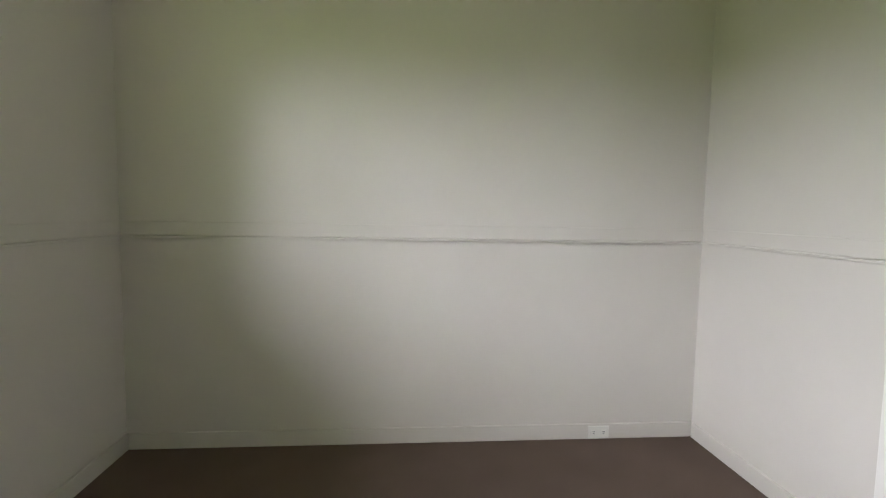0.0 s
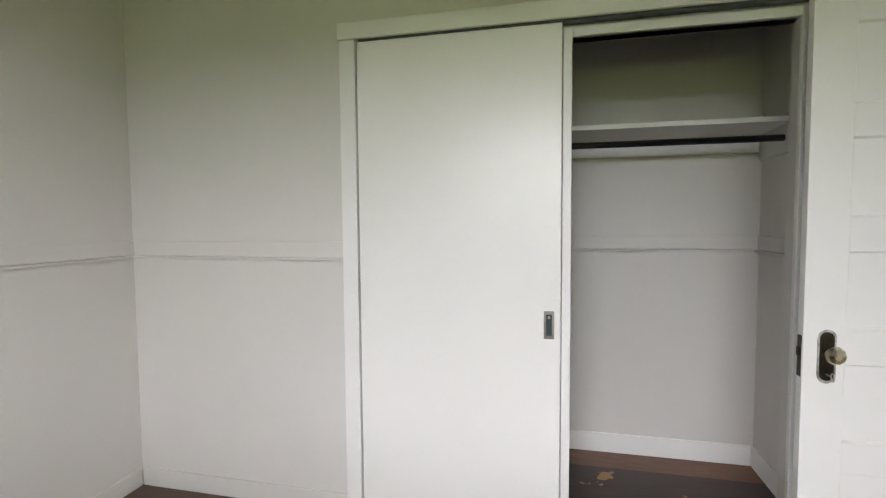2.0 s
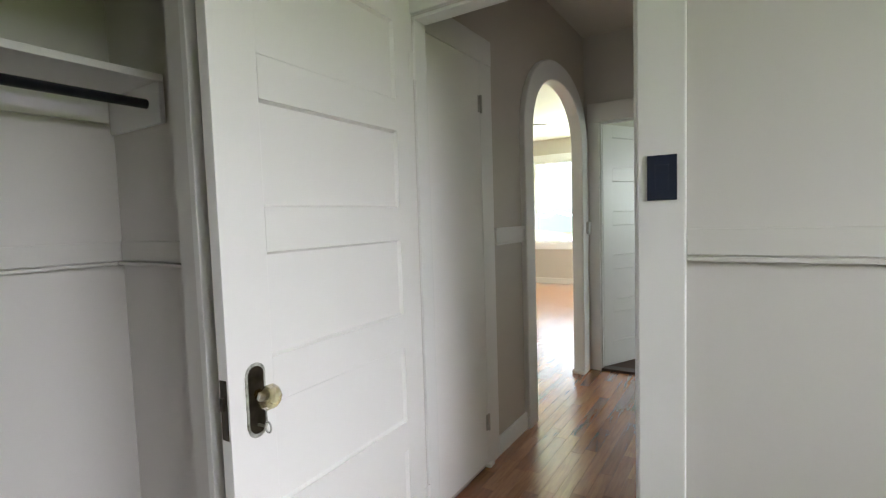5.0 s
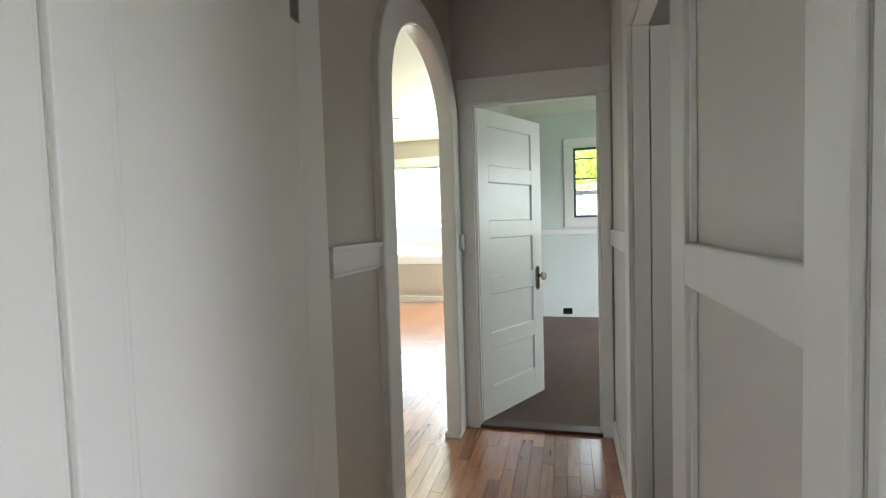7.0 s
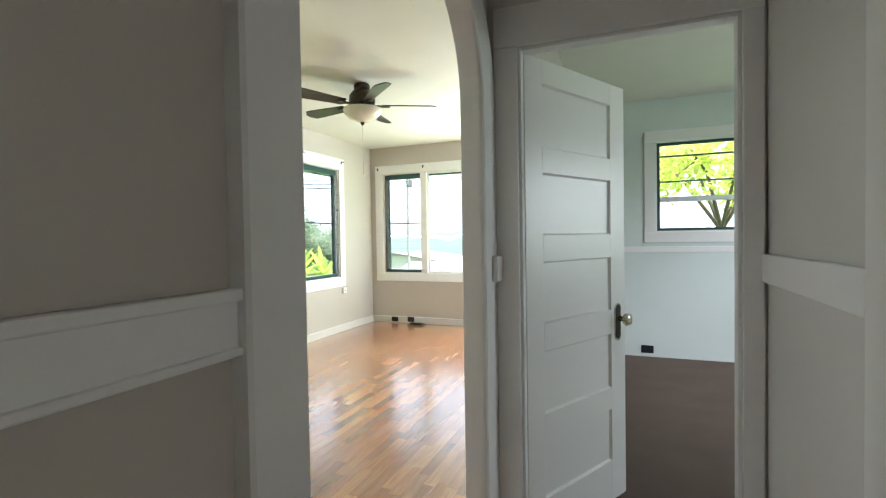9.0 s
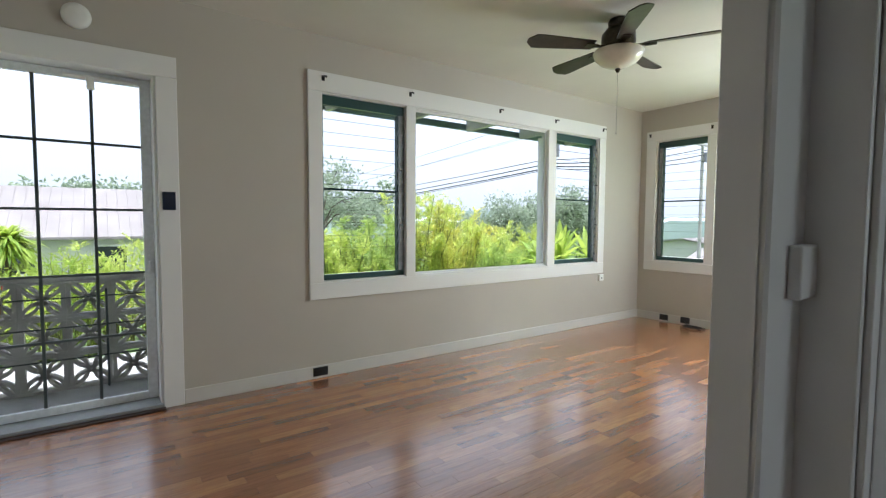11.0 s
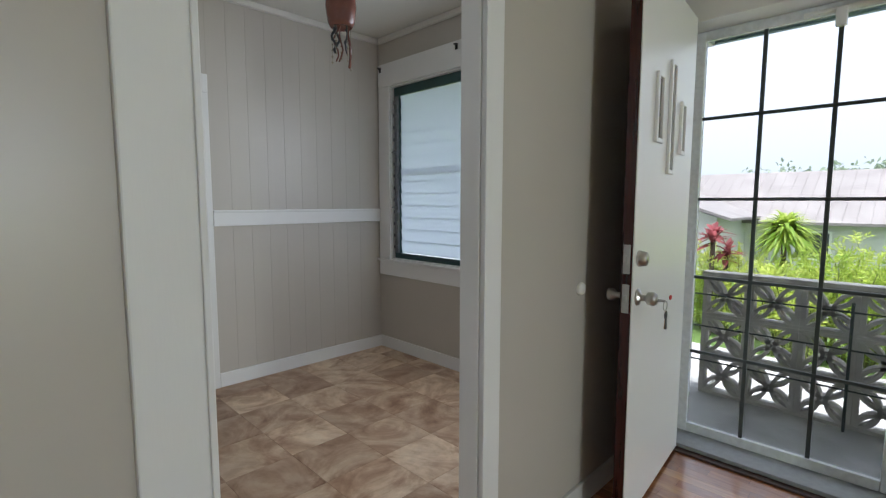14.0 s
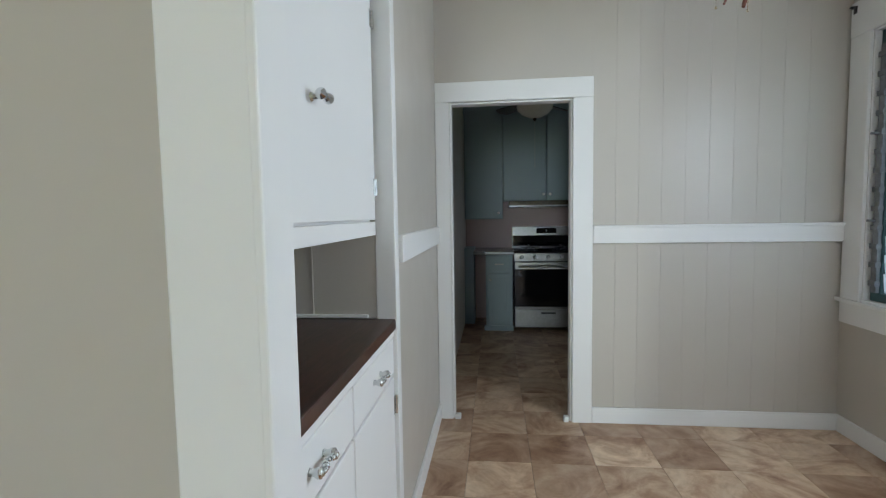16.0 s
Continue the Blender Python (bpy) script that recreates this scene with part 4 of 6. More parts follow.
def bracket(f, a, z, label="black curtain rod bracket on the casing"):
    t = thing("curtain_bracket", label, "curtain bracket", "curtain brackets", at=(0, 0, 0))
    boxes("base", BLACK, t, f(a - 0.012, a + 0.012, -0.023, -0.027, z - 0.025, z + 0.015), bevel=0.001)
    boxes("arm", BLACK, t, f(a - 0.003, a + 0.02, -0.027, -0.055, z + 0.004, z + 0.01), f(a + 0.014, a + 0.02, -0.049, -0.055, z - 0.008, z + 0.01), bevel=0.001)


fD = mapper("x", XD, -1)
w1 = thing("window_1", "wide three-part living room window in white casing", "window", kind="structure", at=(XD, 6.3, 0.76))
surround(w1, fD, 4.49, 8.18, 0.63, 2.4, 4.6, 8.06, 0.76, 2.25, ((5.365, 5.46), (7.175, 7.295)))
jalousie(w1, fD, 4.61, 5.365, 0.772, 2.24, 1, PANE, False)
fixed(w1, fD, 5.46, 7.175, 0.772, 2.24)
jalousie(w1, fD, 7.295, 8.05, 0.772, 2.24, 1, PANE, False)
for a in (4.61, 5.4, 6.45, 7.27, 8.11):
    bracket(fD, a, 2.355)
fE = mapper("y", YE, 1)
w2 = thing("window_2", "three-part end window in white casing", "window", kind="structure", at=(-1.7, YE, 0.76))
surround(w2, fE, -3.17, -0.23, 0.64, 2.4, -3.04, -0.36, 0.76, 2.27, ((-2.41, -2.31), (-1.09, -0.99)))
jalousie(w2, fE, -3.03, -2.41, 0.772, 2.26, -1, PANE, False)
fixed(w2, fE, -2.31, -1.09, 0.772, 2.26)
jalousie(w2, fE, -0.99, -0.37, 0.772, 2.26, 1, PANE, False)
for a in (-3.12, -2.36, -1.04):
    bracket(fE, a, 2.355)
for nm, s, lab in (("window_3", 0.0, "frosted louvre window in white casing, dining nook"), ("window_4", 1.25, "second frosted louvre window beside the first")):
    w3 = thing(nm, lab, "window", kind="structure", at=(XD, 0.64 + s, 0.8))
    surround(w3, fD, 0.066 + s, min(1.214 + s, 2.415), 0.66, 2.46, 0.21 + s, 1.07 + s, 0.8, 2.27, ())
    boxes("sill", TRIM, w3, fD(0.05 + s, min(1.23 + s, 2.416), -0.022, -0.04, 0.782, 0.804), bevel=0.003)
    jalousie(w3, fD, 0.222 + s, 1.058 + s, 0.812, 2.26, -1, FROST, True)
    if s == 0:
        for a in (0.1, 1.0):
            bracket(fD, a, 2.42)
# windows out of sight, except window_6; window_7 and window_8 are added for light
fS = mapper("x", 3.2, 1)
w5 = thing("window_5", "high bedroom window in white casing", "window", kind="structure", at=(3.2, 0.15, 1.33))
surround(w5, fS, -0.82, 1.12, 1.21, 2.37, -0.7, 1.0, 1.33, 2.25, ((0.12, 0.18),))
fixed(w5, fS, -0.69, 0.12, 1.342, 2.24)
fixed(w5, fS, 0.18, 0.99, 1.342, 2.24)
fG = mapper("y", 7.87, 1)
w6 = thing("window_6", "louvre window of second bedroom, dark frame", "window", kind="structure", at=(1.2, 7.87, 1.31))
surround(w6, fG, 0.64, 1.76, 1.2, 2.35, 0.75, 1.65, 1.31, 2.24, ())
boxes("sash", GREEN, w6, fG(0.76, 1.64, 0.03, 0.06, 1.322, 1.35), fG(0.76, 1.64, 0.03, 0.06, 2.2, 2.23), fG(0.76, 0.79, 0.03, 0.06, 1.35, 2.2), fG(1.61, 1.64, 0.03, 0.06, 1.35, 2.2), bevel=0.002)
for z, h in ((1.62, 0.05), (1.82, 0.016), (2.08, 0.016)):
    boxes("bar", ALU if h > 0.03 else GREEN, w6, fG(0.79, 1.61, 0.03, 0.05, z, z + h), bevel=0.002)
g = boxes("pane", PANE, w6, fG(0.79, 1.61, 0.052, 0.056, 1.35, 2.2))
g.visible_shadow = False
fT = mapper("x", 3.2, 1)
# Added window, never in view: an opening for the second bedroom's fill lamp.
w7 = thing("window_7", "unseen side window added to light second bedroom", "window", kind="structure", at=(3.2, 5.9, 0.9))
surround(w7, fT, 5.1, 6.7, 0.8, 2.2, 5.2, 6.6, 0.9, 2.1, ())
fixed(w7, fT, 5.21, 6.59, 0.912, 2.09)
# Unseen window, added so that some daylight reaches the kitchen.
w8 = thing("window_8", "unseen window added to light the kitchen", "window", kind="structure", at=(XD, -1.8, 1.0))
surround(w8, fD, -2.2, -1.4, 1.15, 2.05, -2.1, -1.5, 1.25, 1.95, ())
fixed(w8, fD, -2.09, -1.51, 1.262, 1.94)
tagged(boxes("rail_bedroom_two", TRIM, None, (-0.01, 3.2, 7.858, 7.87, 1.1, 1.16), bevel=0.003), "pale chair rail in second bedroom", "chair rail", kind="structure")

# ---- screen door ----
sd = thing("screen_door", "white aluminium screen door with dark grid bars", "screen door", kind="structure", at=(-3.41, 3.05, 0.03))
bm = bmesh.new()
for d in ((-3.435, -3.4, 2.562, 2.614, 0.035, 2.17), (-3.435, -3.4, 3.413, 3.472, 0.035, 2.17), (-3.435, -3.4, 2.614, 3.413, 2.122, 2.17), (-3.435, -3.4, 2.614, 3.413, 0.035, 0.085)):
    box(bm, *d, bevel=0.004)
part("frame", bm, ALU, sd)
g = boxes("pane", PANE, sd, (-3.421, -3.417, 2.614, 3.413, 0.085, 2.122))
g.visible_shadow = False
for z in (0.492, 0.9, 1.315, 1.73):
    boxes("crossbar", DARKBAR, sd, (-3.417, -3.403, 2.614, 3.413, z - 0.008, z + 0.008), bevel=0.002)
for y in (2.874, 3.154):
    boxes("upright_bar", DARKBAR, sd, (-3.4168, -3.405, y - 0.009, y + 0.009, 0.085, 2.122), bevel=0.002)
bm = bmesh.new()
box(bm, -3.399, -3.37, 3.135, 3.175, 2.06, 2.14, 0.004)
rod(bm, (-3.39, 3.02, 2.135), (-3.39, 3.4, 2.135), 0.012)
part("door_closer", bm, IVORY, sd, "white door closer")
bm = bmesh.new()
box(bm, -3.399, -3.392, 3.43, 3.455, 0.85, 1.02, 0.003)
box(bm, -3.392, -3.36, 3.435, 3.45, 0.9, 0.97, 0.005)
part("latch_handle", bm, ALU, sd, "grey latch handle")
boxes("stay", ALU, sd, (-3.399, -3.38, 2.575, 2.6, 0.98, 1.04), bevel=0.003)
structure("screen_door_frame", TRIM, (-3.44, XD, 2.545, 2.56, 0.03, 2.19), (-3.44, XD, 3.474, 3.49, 0.03, 2.19), (-3.44, XD, 2.56, 3.474, 2.172, 2.19), bevel=0.003, label="white painted front door frame", category="door frame")
structure("threshold_front", SILVER, (-3.45, -3.23, 2.545, 3.49, 0.012, 0.034), bevel=0.004, label="silver aluminium door threshold", category="threshold")
structure("threshold_front_wood", THRESH, (-3.26, -3.19, 2.6, 3.5, 0.0, 0.0115), bevel=0.004, label="dark reddish wood threshold strip", category="threshold")

# ---- front door, open against the dining wall ----
fd = thing("front_door", "open front door, white inside and dark red edge", "front door", kind="structure", at=(-2.4, 2.73, 0.02))
boxes("core", MAHOGANY, fd, (-3.225, -2.395, 2.698, 2.738, 0.02, 2.185), bevel=0.002, label="dark red varnished back and edge")
boxes("white_face", DOORWHITE, fd, (-3.224, -2.396, 2.738, 2.743, 0.021, 2.184), bevel=0.0015)
for x0, x1, z0, z1 in ((-2.67, -2.575, 1.535, 1.805), (-2.85, -2.765, 1.42, 1.89), (-3.04, -2.955, 1.515, 1.75)):
    bm = bmesh.new()
    for d in ((x0, x0 + 0.018, z0, z1), (x1 - 0.018, x1, z0, z1), (x0 + 0.018, x1 - 0.018, z1 - 0.018, z1), (x0 + 0.018, x1 - 0.018, z0, z0 + 0.018)):
        box(bm, d[0], d[1], 2.743, 2.757, d[2], d[3], 0.003)
    fr = part("light_frame", bm, DOORWHITE, fd)
    boxes("light_pane", plain("amber_glass", (0.2, 0.17, 0.15), 0.15), fr, (x0 + 0.018, x1 - 0.018, 2.743, 2.747, z0 + 0.018, z1 - 0.018))
for z in (1.085, 0.935):
    boxes("latch_plate", NICKEL, fd, (-2.3953, -2.392, 2.705, 2.731, z - 0.055, z + 0.055), bevel=0.001, label="nickel edge plate")
    boxes("bolt", NICKEL, fd, (-2.392, -2.386, 2.712, 2.724, z - 0.014, z + 0.014), bevel=0.002)
bm = bmesh.new()
lathe(bm, [(0.031, 0.0), (0.031, 0.008), (0.026, 0.03), (0.018, 0.034)], (-2.455, 2.743, 1.085), 20, "Y")
part("deadbolt", bm, NICKEL, fd, "round nickel deadbolt", True)
bm = bmesh.new()
lathe(bm, [(0.033, 0.0), (0.031, 0.008), (0.013, 0.014), (0.012, 0.032), (0.024, 0.04), (0.027, 0.06), (0.02, 0.072), (0.006, 0.074)], (-2.455, 2.743, 0.935), 20, "Y")
part("door_knob", bm, NICKEL, fd, "round nickel knob", True)
bm = bmesh.new()
lathe(bm, [(0.033, 0.0), (0.031, -0.008), (0.013, -0.014), (0.012, -0.032), (0.026, -0.045), (0.024, -0.065), (0.006, -0.07)], (-2.455, 2.698, 0.935), 20, "Y")
part("door_knob", bm, NICKEL, fd, "round nickel knob", True)
fd.rotation_euler[2] = radians(5.9)
fd.location[1] -= 0.03
keys = thing("keys", "bunch of keys hanging from the door knob", "keys", at=(-2.455, 2.798, 0.93))
bm = bmesh.new()
box(bm, -2.457, -2.453, 2.785, 2.813, 0.93, 0.94, 0.001)
for k in range(18):
    a, b_ = 2 * math.pi * k / 18, 2 * math.pi * (k + 1) / 18
    rod(bm, (-2.455 + 0.018 * math.sin(a), 2.813, 0.918 + 0.018 * math.cos(a)), (-2.455 + 0.018 * math.sin(b_), 2.813, 0.918 + 0.018 * math.cos(b_)), 0.0013, seg=6)
part("ring", bm, NICKEL, keys)
for k, (dx, tilt) in enumerate(((-0.012, -8), (0.0, 4), (0.012, 14))):
    bm = bmesh.new()
    lathe(bm, [(0.014, -0.001), (0.014, 0.001)], (0, 0, -0.02), 14, "Y")
    box(bm, -0.0055, 0.0055, -0.001, 0.001, -0.074, -0.03, 0.0005)
    bmesh.ops.transform(bm, matrix=pose(-2.455 + dx, 2.813 + 0.003 * k, 0.903, 0, tilt, 0), verts=bm.verts)
    part("key", bm, STEEL if k else BRASS, keys)
bm = bmesh.new()
lathe(bm, [(0.009, -0.002), (0.009, 0.002)], (-2.49, 2.818, 0.945), 14, "Y")
part("key_tag", bm, plain("red_plastic", (0.5, 0.02, 0.03), 0.4), keys, "small red round tag")
bm = bmesh.new()
lathe(bm, [(0.027, 0.0), (0.027, 0.006), (0.022, 0.016), (0.01, 0.021), (0.0005, 0.022)], (-2.39, YF, 0.95), 18, "Y")
tagged(part("door_stop", bm, IVORY, None, "", True), "round white door stop on the wall", "door stop")


# ---- ceiling fans ----
def fan(label, c, z, start, r, mat, bowl_mat):
    """Five blades on irons round a motor, with an opal bowl lamp and a pull chain."""
    t = thing("ceiling_fan", label, "ceiling fan", at=(*c, CZ))
    bm = bmesh.new()
    lathe(bm, [(0.065, CZ - z), (0.075, CZ - z - 0.02), (0.07, CZ - z - 0.07), (0.03, CZ - z - 0.09), (0.016, CZ - z - 0.1), (0.016, 0.12)], (*c, z), 24)
    part("canopy", bm, BRONZE, t, "", True)
    bm = bmesh.new()
    lathe(bm, [(0.03, 0.15), (0.085, 0.13), (0.115, 0.09), (0.118, 0.03), (0.1, -0.005), (0.07, -0.02), (0.07, -0.05), (0.05, -0.055)], (*c, z), 28)
    part("motor", bm, BRONZE, t, "dark bronze motor housing", True)
    bm = bmesh.new()
    lathe(bm, [(0.05, -0.02), (0.166, -0.024), (0.173, -0.035), (0.162, -0.07), (0.125, -0.108), (0.066, -0.136), (0.01, -0.146)], (*c, z), 32)
    part("bowl", bm, bowl_mat, t, "cream opal glass bowl", True)
    bm = bmesh.new()
    lathe(bm, [(0.016, -0.145), (0.02, -0.152), (0.012, -0.168), (0.004, -0.175)], (*c, z), 16)
    fin = part("finial", bm, BRONZE, t, "", True)
    bm = bmesh.new()
    rod(bm, (c[0], c[1], z - 0.17), (c[0], c[1], z - 0.6), 0.0022, seg=6)
    ball(bm, (c[0], c[1], z - 0.6), 0.006)
    part("pull_chain", bm, NICKEL, t, "thin pull chain")
    for k in range(5):
        m = pose(c[0], c[1], z, 0, 0, start + 72 * k)
        bm = bmesh.new()
        box(bm, 0.09, 0.21, -0.02, 0.02, -0.004, 0.004, 0.002)
        box(bm, 0.17, 0.25, -0.04, 0.04, -0.004, 0.001, 0.002)
        bmesh.ops.transform(bm, matrix=m, verts=bm.verts)
        iron = part("blade_iron", bm, BRONZE, t)
        bm = bmesh.new()
        n = 10
        prof = []
        for q in range(n + 1):
            s = q / n
            x = 0.19 + (r - 0.19) * s
            wid = 0.05 + 0.03 * s
            if s > 0.85:
                wid *= math.sqrt(max(0.02, 1 - ((s - 0.85) / 0.155) ** 2))
            prof.append((x, wid))
        out = [(x, w_) for x, w_ in prof] + [(x, -w_) for x, w_ in reversed(prof)]
        va = [bm.verts.new((x, y_, 0.0)) for x, y_ in out]
        vb = [bm.verts.new((x, y_, 0.008)) for x, y_ in out]
        bm.faces.new(va)
        bm.faces.new(list(reversed(vb)))
        for q in range(len(out)):
            bm.faces.new((va[q], va[(q + 1) % len(out)], vb[(q + 1) % len(out)], vb[q]))
        bmesh.ops.transform(bm, matrix=m @ pose(0, 0, 0.003, 13, 0, 0), verts=bm.verts)
        part("blade", bm, mat, t, "dark brown blade")
    return t


fan("dark bronze five-blade ceiling fan with opal bowl", (-1.735, 6.2), 2.485, 28, 0.67, BLADE, BOWL)
fan("dark ceiling fan with opal bowl, kitchen", (-1.62, -1.6), 2.365, -54, 0.56, BLADE, BOWL)

# ---- jellyfish pendant in the nook ----
pe = thing("pendant_ornament", "brown ceramic jellyfish hanging from the ceiling", "hanging ornament", at=(-1.97, 1.45, 2.68))
bm = bmesh.new()
lathe(bm, [(0.012, 0.24), (0.045, 0.225), (0.068, 0.17), (0.072, 0.09), (0.062, 0.02), (0.05, 0.0), (0.04, 0.01)], (-1.97, 1.45, 2.12), 24)
part("bell", bm, CERAMIC, pe, "reddish brown glazed bell", True)
bm = bmesh.new()
rod(bm, (-1.97, 1.45, 2.35), (-1.97, 1.45, 2.68), 0.003, seg=6)
part("cord", bm, CABLE, pe)
for k in range(7):
    a = k * 0.9
    bm = bmesh.new()
    p = Vector((-1.97 + 0.035 * math.cos(a), 1.45 + 0.035 * math.sin(a), 2.125))
    ln = (0.1, 0.17, 0.13, 0.19, 0.09, 0.15, 0.12)[k]
    for s in range(6):
        q = p + Vector((0.012 * math.sin(a * 3 + s * 1.2), 0.012 * math.cos(a * 2 + s * 1.4), -ln / 6))
        rod(bm, p, q, 0.004 if k % 3 else 0.0065, 0.0035 if k % 3 else 0.0055, 7)
        p = q
    part("tentacle", bm, CERAMIC if k % 2 else BLACK, pe)
for k in range(5):
    a = k * 1.26 + 0.4
    bm = bmesh.new()
    x, y = -1.97 + 0.045 * math.cos(a), 1.45 + 0.045 * math.sin(a)
    ln = 0.13 + 0.03 * (k % 3)
    rod(bm, (x, y, 2.12), (x, y, 2.12 - ln), 0.0012, seg=5)
    for s in range(4):
        ball(bm, (x, y, 2.12 - ln + s * 0.028), 0.005, u=8, v=5)
    part("bead_string", bm, CRYSTAL, pe, "string of clear beads")

# ---- built-in china cabinet ----
cab = thing("china_cabinet", "white built-in cabinet with a dark wood counter", "cabinet", at=(-0.7, 1.88, 0))
boxes("carcass", TRIM, cab, (-0.845, -0.3, 1.34, 2.4, 0.0, 0.9), bevel=0.002)
boxes("end_panel", GREIGE, cab, (-0.86, -0.3, 1.34, 1.36, 0.941, 2.25), label="greige recess side panel")
boxes("end_panel", GREIGE, cab, (-0.86, -0.3, 2.4, 2.418, 0.941, 2.25), label="greige recess side panel")
boxes("back_panel", GREIGE, cab, (-0.32, -0.3, 1.36, 2.4, 0.941, 2.25), label="greige recess back panel")
boxes("batten", GREIGE, cab, (-0.56, -0.555, 1.36, 1.364, 0.95, 1.25))
boxes("quarter_round", TRIM, cab, (-0.77, -0.33, 1.361, 1.373, 0.942, 0.956), bevel=0.003)
boxes("face_stile", TRIM, cab, (-0.876, -0.8, 1.30, 1.362, 0.0, 2.25), bevel=0.004)
boxes("face_head", TRIM, cab, (-0.874, -0.8, 1.362, 2.40, 2.14, 2.25), bevel=0.004)
boxes("closing_panel", GREIGE, cab, (-0.87, -0.86, 1.3, 2.42, 2.251, CZ - 0.001))
boxes("counter", DARKTOP, cab, (-0.872, -0.33, 1.364, 2.399, 0.902, 0.94), bevel=0.004, label="dark brown varnished counter")
boxes("counter_edge", TRIM, cab, (-0.864, -0.845, 1.364, 2.399, 0.875, 0.901), bevel=0.002)
for y0, y1, kind in ((1.37, 1.865, 0), (1.875, 2.395, 1)):
    dr = boxes("drawer", TRIM, cab, (-0.862, -0.8455, y0, y1, 0.735, 0.87), bevel=0.004)
    dd = boxes("cabinet_door", TRIM, cab, (-0.862, -0.8455, y0, y1, 0.1, 0.725), bevel=0.004)
    yc = (y0 + y1) / 2
    bm = bmesh.new()
    for s in (-1, 1):
        lathe(bm, [(0.009, 0.0), (0.007, -0.008), (0.012, -0.018), (0.012, -0.026), (0.006, -0.03)], (-0.862, yc + s * 0.04, 0.805), 12, "X")
    for k in range(10):
        s0, s1 = -0.045 + 0.009 * k, -0.045 + 0.009 * (k + 1)
        rod(bm, (-0.886 - 0.006 * math.sin(k), yc + s0, 0.805), (-0.886 - 0.006 * math.sin(k + 1), yc + s1, 0.805), 0.0065 + 0.002 * math.sin(k * 1.5), seg=8)
    part("pull", bm, CHROME, dr, "bright cast metal pull", True)
    for z in (0.2, 0.62):
        bm = bmesh.new()
        ya = y0 if kind == 0 else y1
        box(bm, -0.865, -0.862, ya - 0.012, ya + 0.016, z - 0.035, z + 0.035, 0.001)
        rod(bm, (-0.868, ya - 0.004, z - 0.035), (-0.868, ya - 0.004, z + 0.035), 0.005, seg=8)
        part("hinge", bm, CHROME, dd, "bright metal hinge")
up = boxes("upper_box", TRIM, cab, (-0.79, -0.33, 1.385, 2.395, 1.25, 2.138), bevel=0.003)
for y0, y1 in ((1.39, 2.39),):
    ud = boxes("upper_door", TRIM, up, (-0.812, -0.79, y0, y1, 1.305, 2.135), bevel=0.003)
boxes("valance", TRIM, up, (-0.812, -0.79, 1.39, 2.39, 1.25, 1.298), bevel=0.002)
for yk in (1.966,):
    bm = bmesh.new()
    lathe(bm, [(0.012, 0.0), (0.009, -0.006), (0.006, -0.02), (0.006, -0.03)], (-0.812, yk, 1.6), 12, "X")
    lathe(bm, [(0.004, -0.034), (0.014, -0.026), (0.011, -0.01), (0.008, 0.0), (0.011, 0.01), (0.014, 0.026), (0.004, 0.034)], (-0.845, yk, 1.6), 12, "Y")
    part("knob", bm, CHROME, up, "small bright metal knob")
for z in (1.42, 2.0):
    bm = bmesh.new()
    box(bm, -0.815, -0.812, 1.386, 1.412, z - 0.03, z + 0.03, 0.001)
    rod(bm, (-0.817, 1.388, z - 0.03), (-0.817, 1.388, z + 0.03), 0.005, seg=8)
    part("hinge", bm, CHROME, up, "bright metal hinge")

# ---- kitchen ----
st = thing("stove", "stainless gas range with black oven door", "stove", at=(-1.82, -2.6, 0))
boxes("body", BLACK, st, (-2.2, -1.445, -2.93, -2.31, 0.03, 0.88), bevel=0.004)
boxes("cooktop", OVENGLASS, st, (-2.2, -1.445, -2.9, -2.29, 0.88, 0.905), bevel=0.004, label="black cooktop")
boxes("backguard", STEEL, st, (-2.2, -1.445, -2.93, -2.86, 0.905, 1.16), bevel=0.006)
boxes("backguard_panel", OVENGLASS, st, (-2.19, -1.455, -2.86, -2.856, 0.92, 1.05))
boxes("display", OVENGLASS, st, (-1.98, -1.74, -2.86, -2.856, 1.075, 1.14))
boxes("clock_digits", plain("pale_digits", (0.7, 0.75, 0.8), 0.5), st, (-1.87, -1.855, -2.856, -2.855, 1.1, 1.115))
boxes("control_panel", STEEL, st, (-2.2, -1.445, -2.31, -2.27, 0.79, 0.878), bevel=0.004)
for k in range(5):
    bm = bmesh.new()
    lathe(bm, [(0.024, 0.0), (0.024, 0.01), (0.018, 0.028), (0.005, 0.03)], (-1.53 - 0.145 * k, -2.27, 0.835), 14, "Y")
    part("burner_knob", bm, STEEL, st, "steel burner knob", True)
boxes("oven_door", OVENGLASS, st, (-2.19, -1.455, -2.3, -2.272, 0.28, 0.78), bevel=0.004, label="black glass oven door")
boxes("oven_trim", STEEL, st, (-2.19, -1.455, -2.298, -2.268, 0.7, 0.778), bevel=0.003)
bm = bmesh.new()
rod(bm, (-2.15, -2.235, 0.735), (-1.495, -2.235, 0.735), 0.012)
for x in (-2.13, -1.515):
    rod(bm, (x, -2.268, 0.735), (x, -2.235, 0.735), 0.008)
part("oven_handle", bm, STEEL, st, "", True)
boxes("drawer", STEEL, st, (-2.19, -1.455, -2.3, -2.272, 0.05, 0.25), bevel=0.004)
boxes("drawer_trim", STEEL, st, (-2.19, -1.455, -2.3, -2.27, 0.255, 0.278), bevel=0.002)
boxes("drawer_pull", BLACK, st, (-1.9, -1.74, -2.272, -2.262, 0.2, 0.22), bevel=0.003)
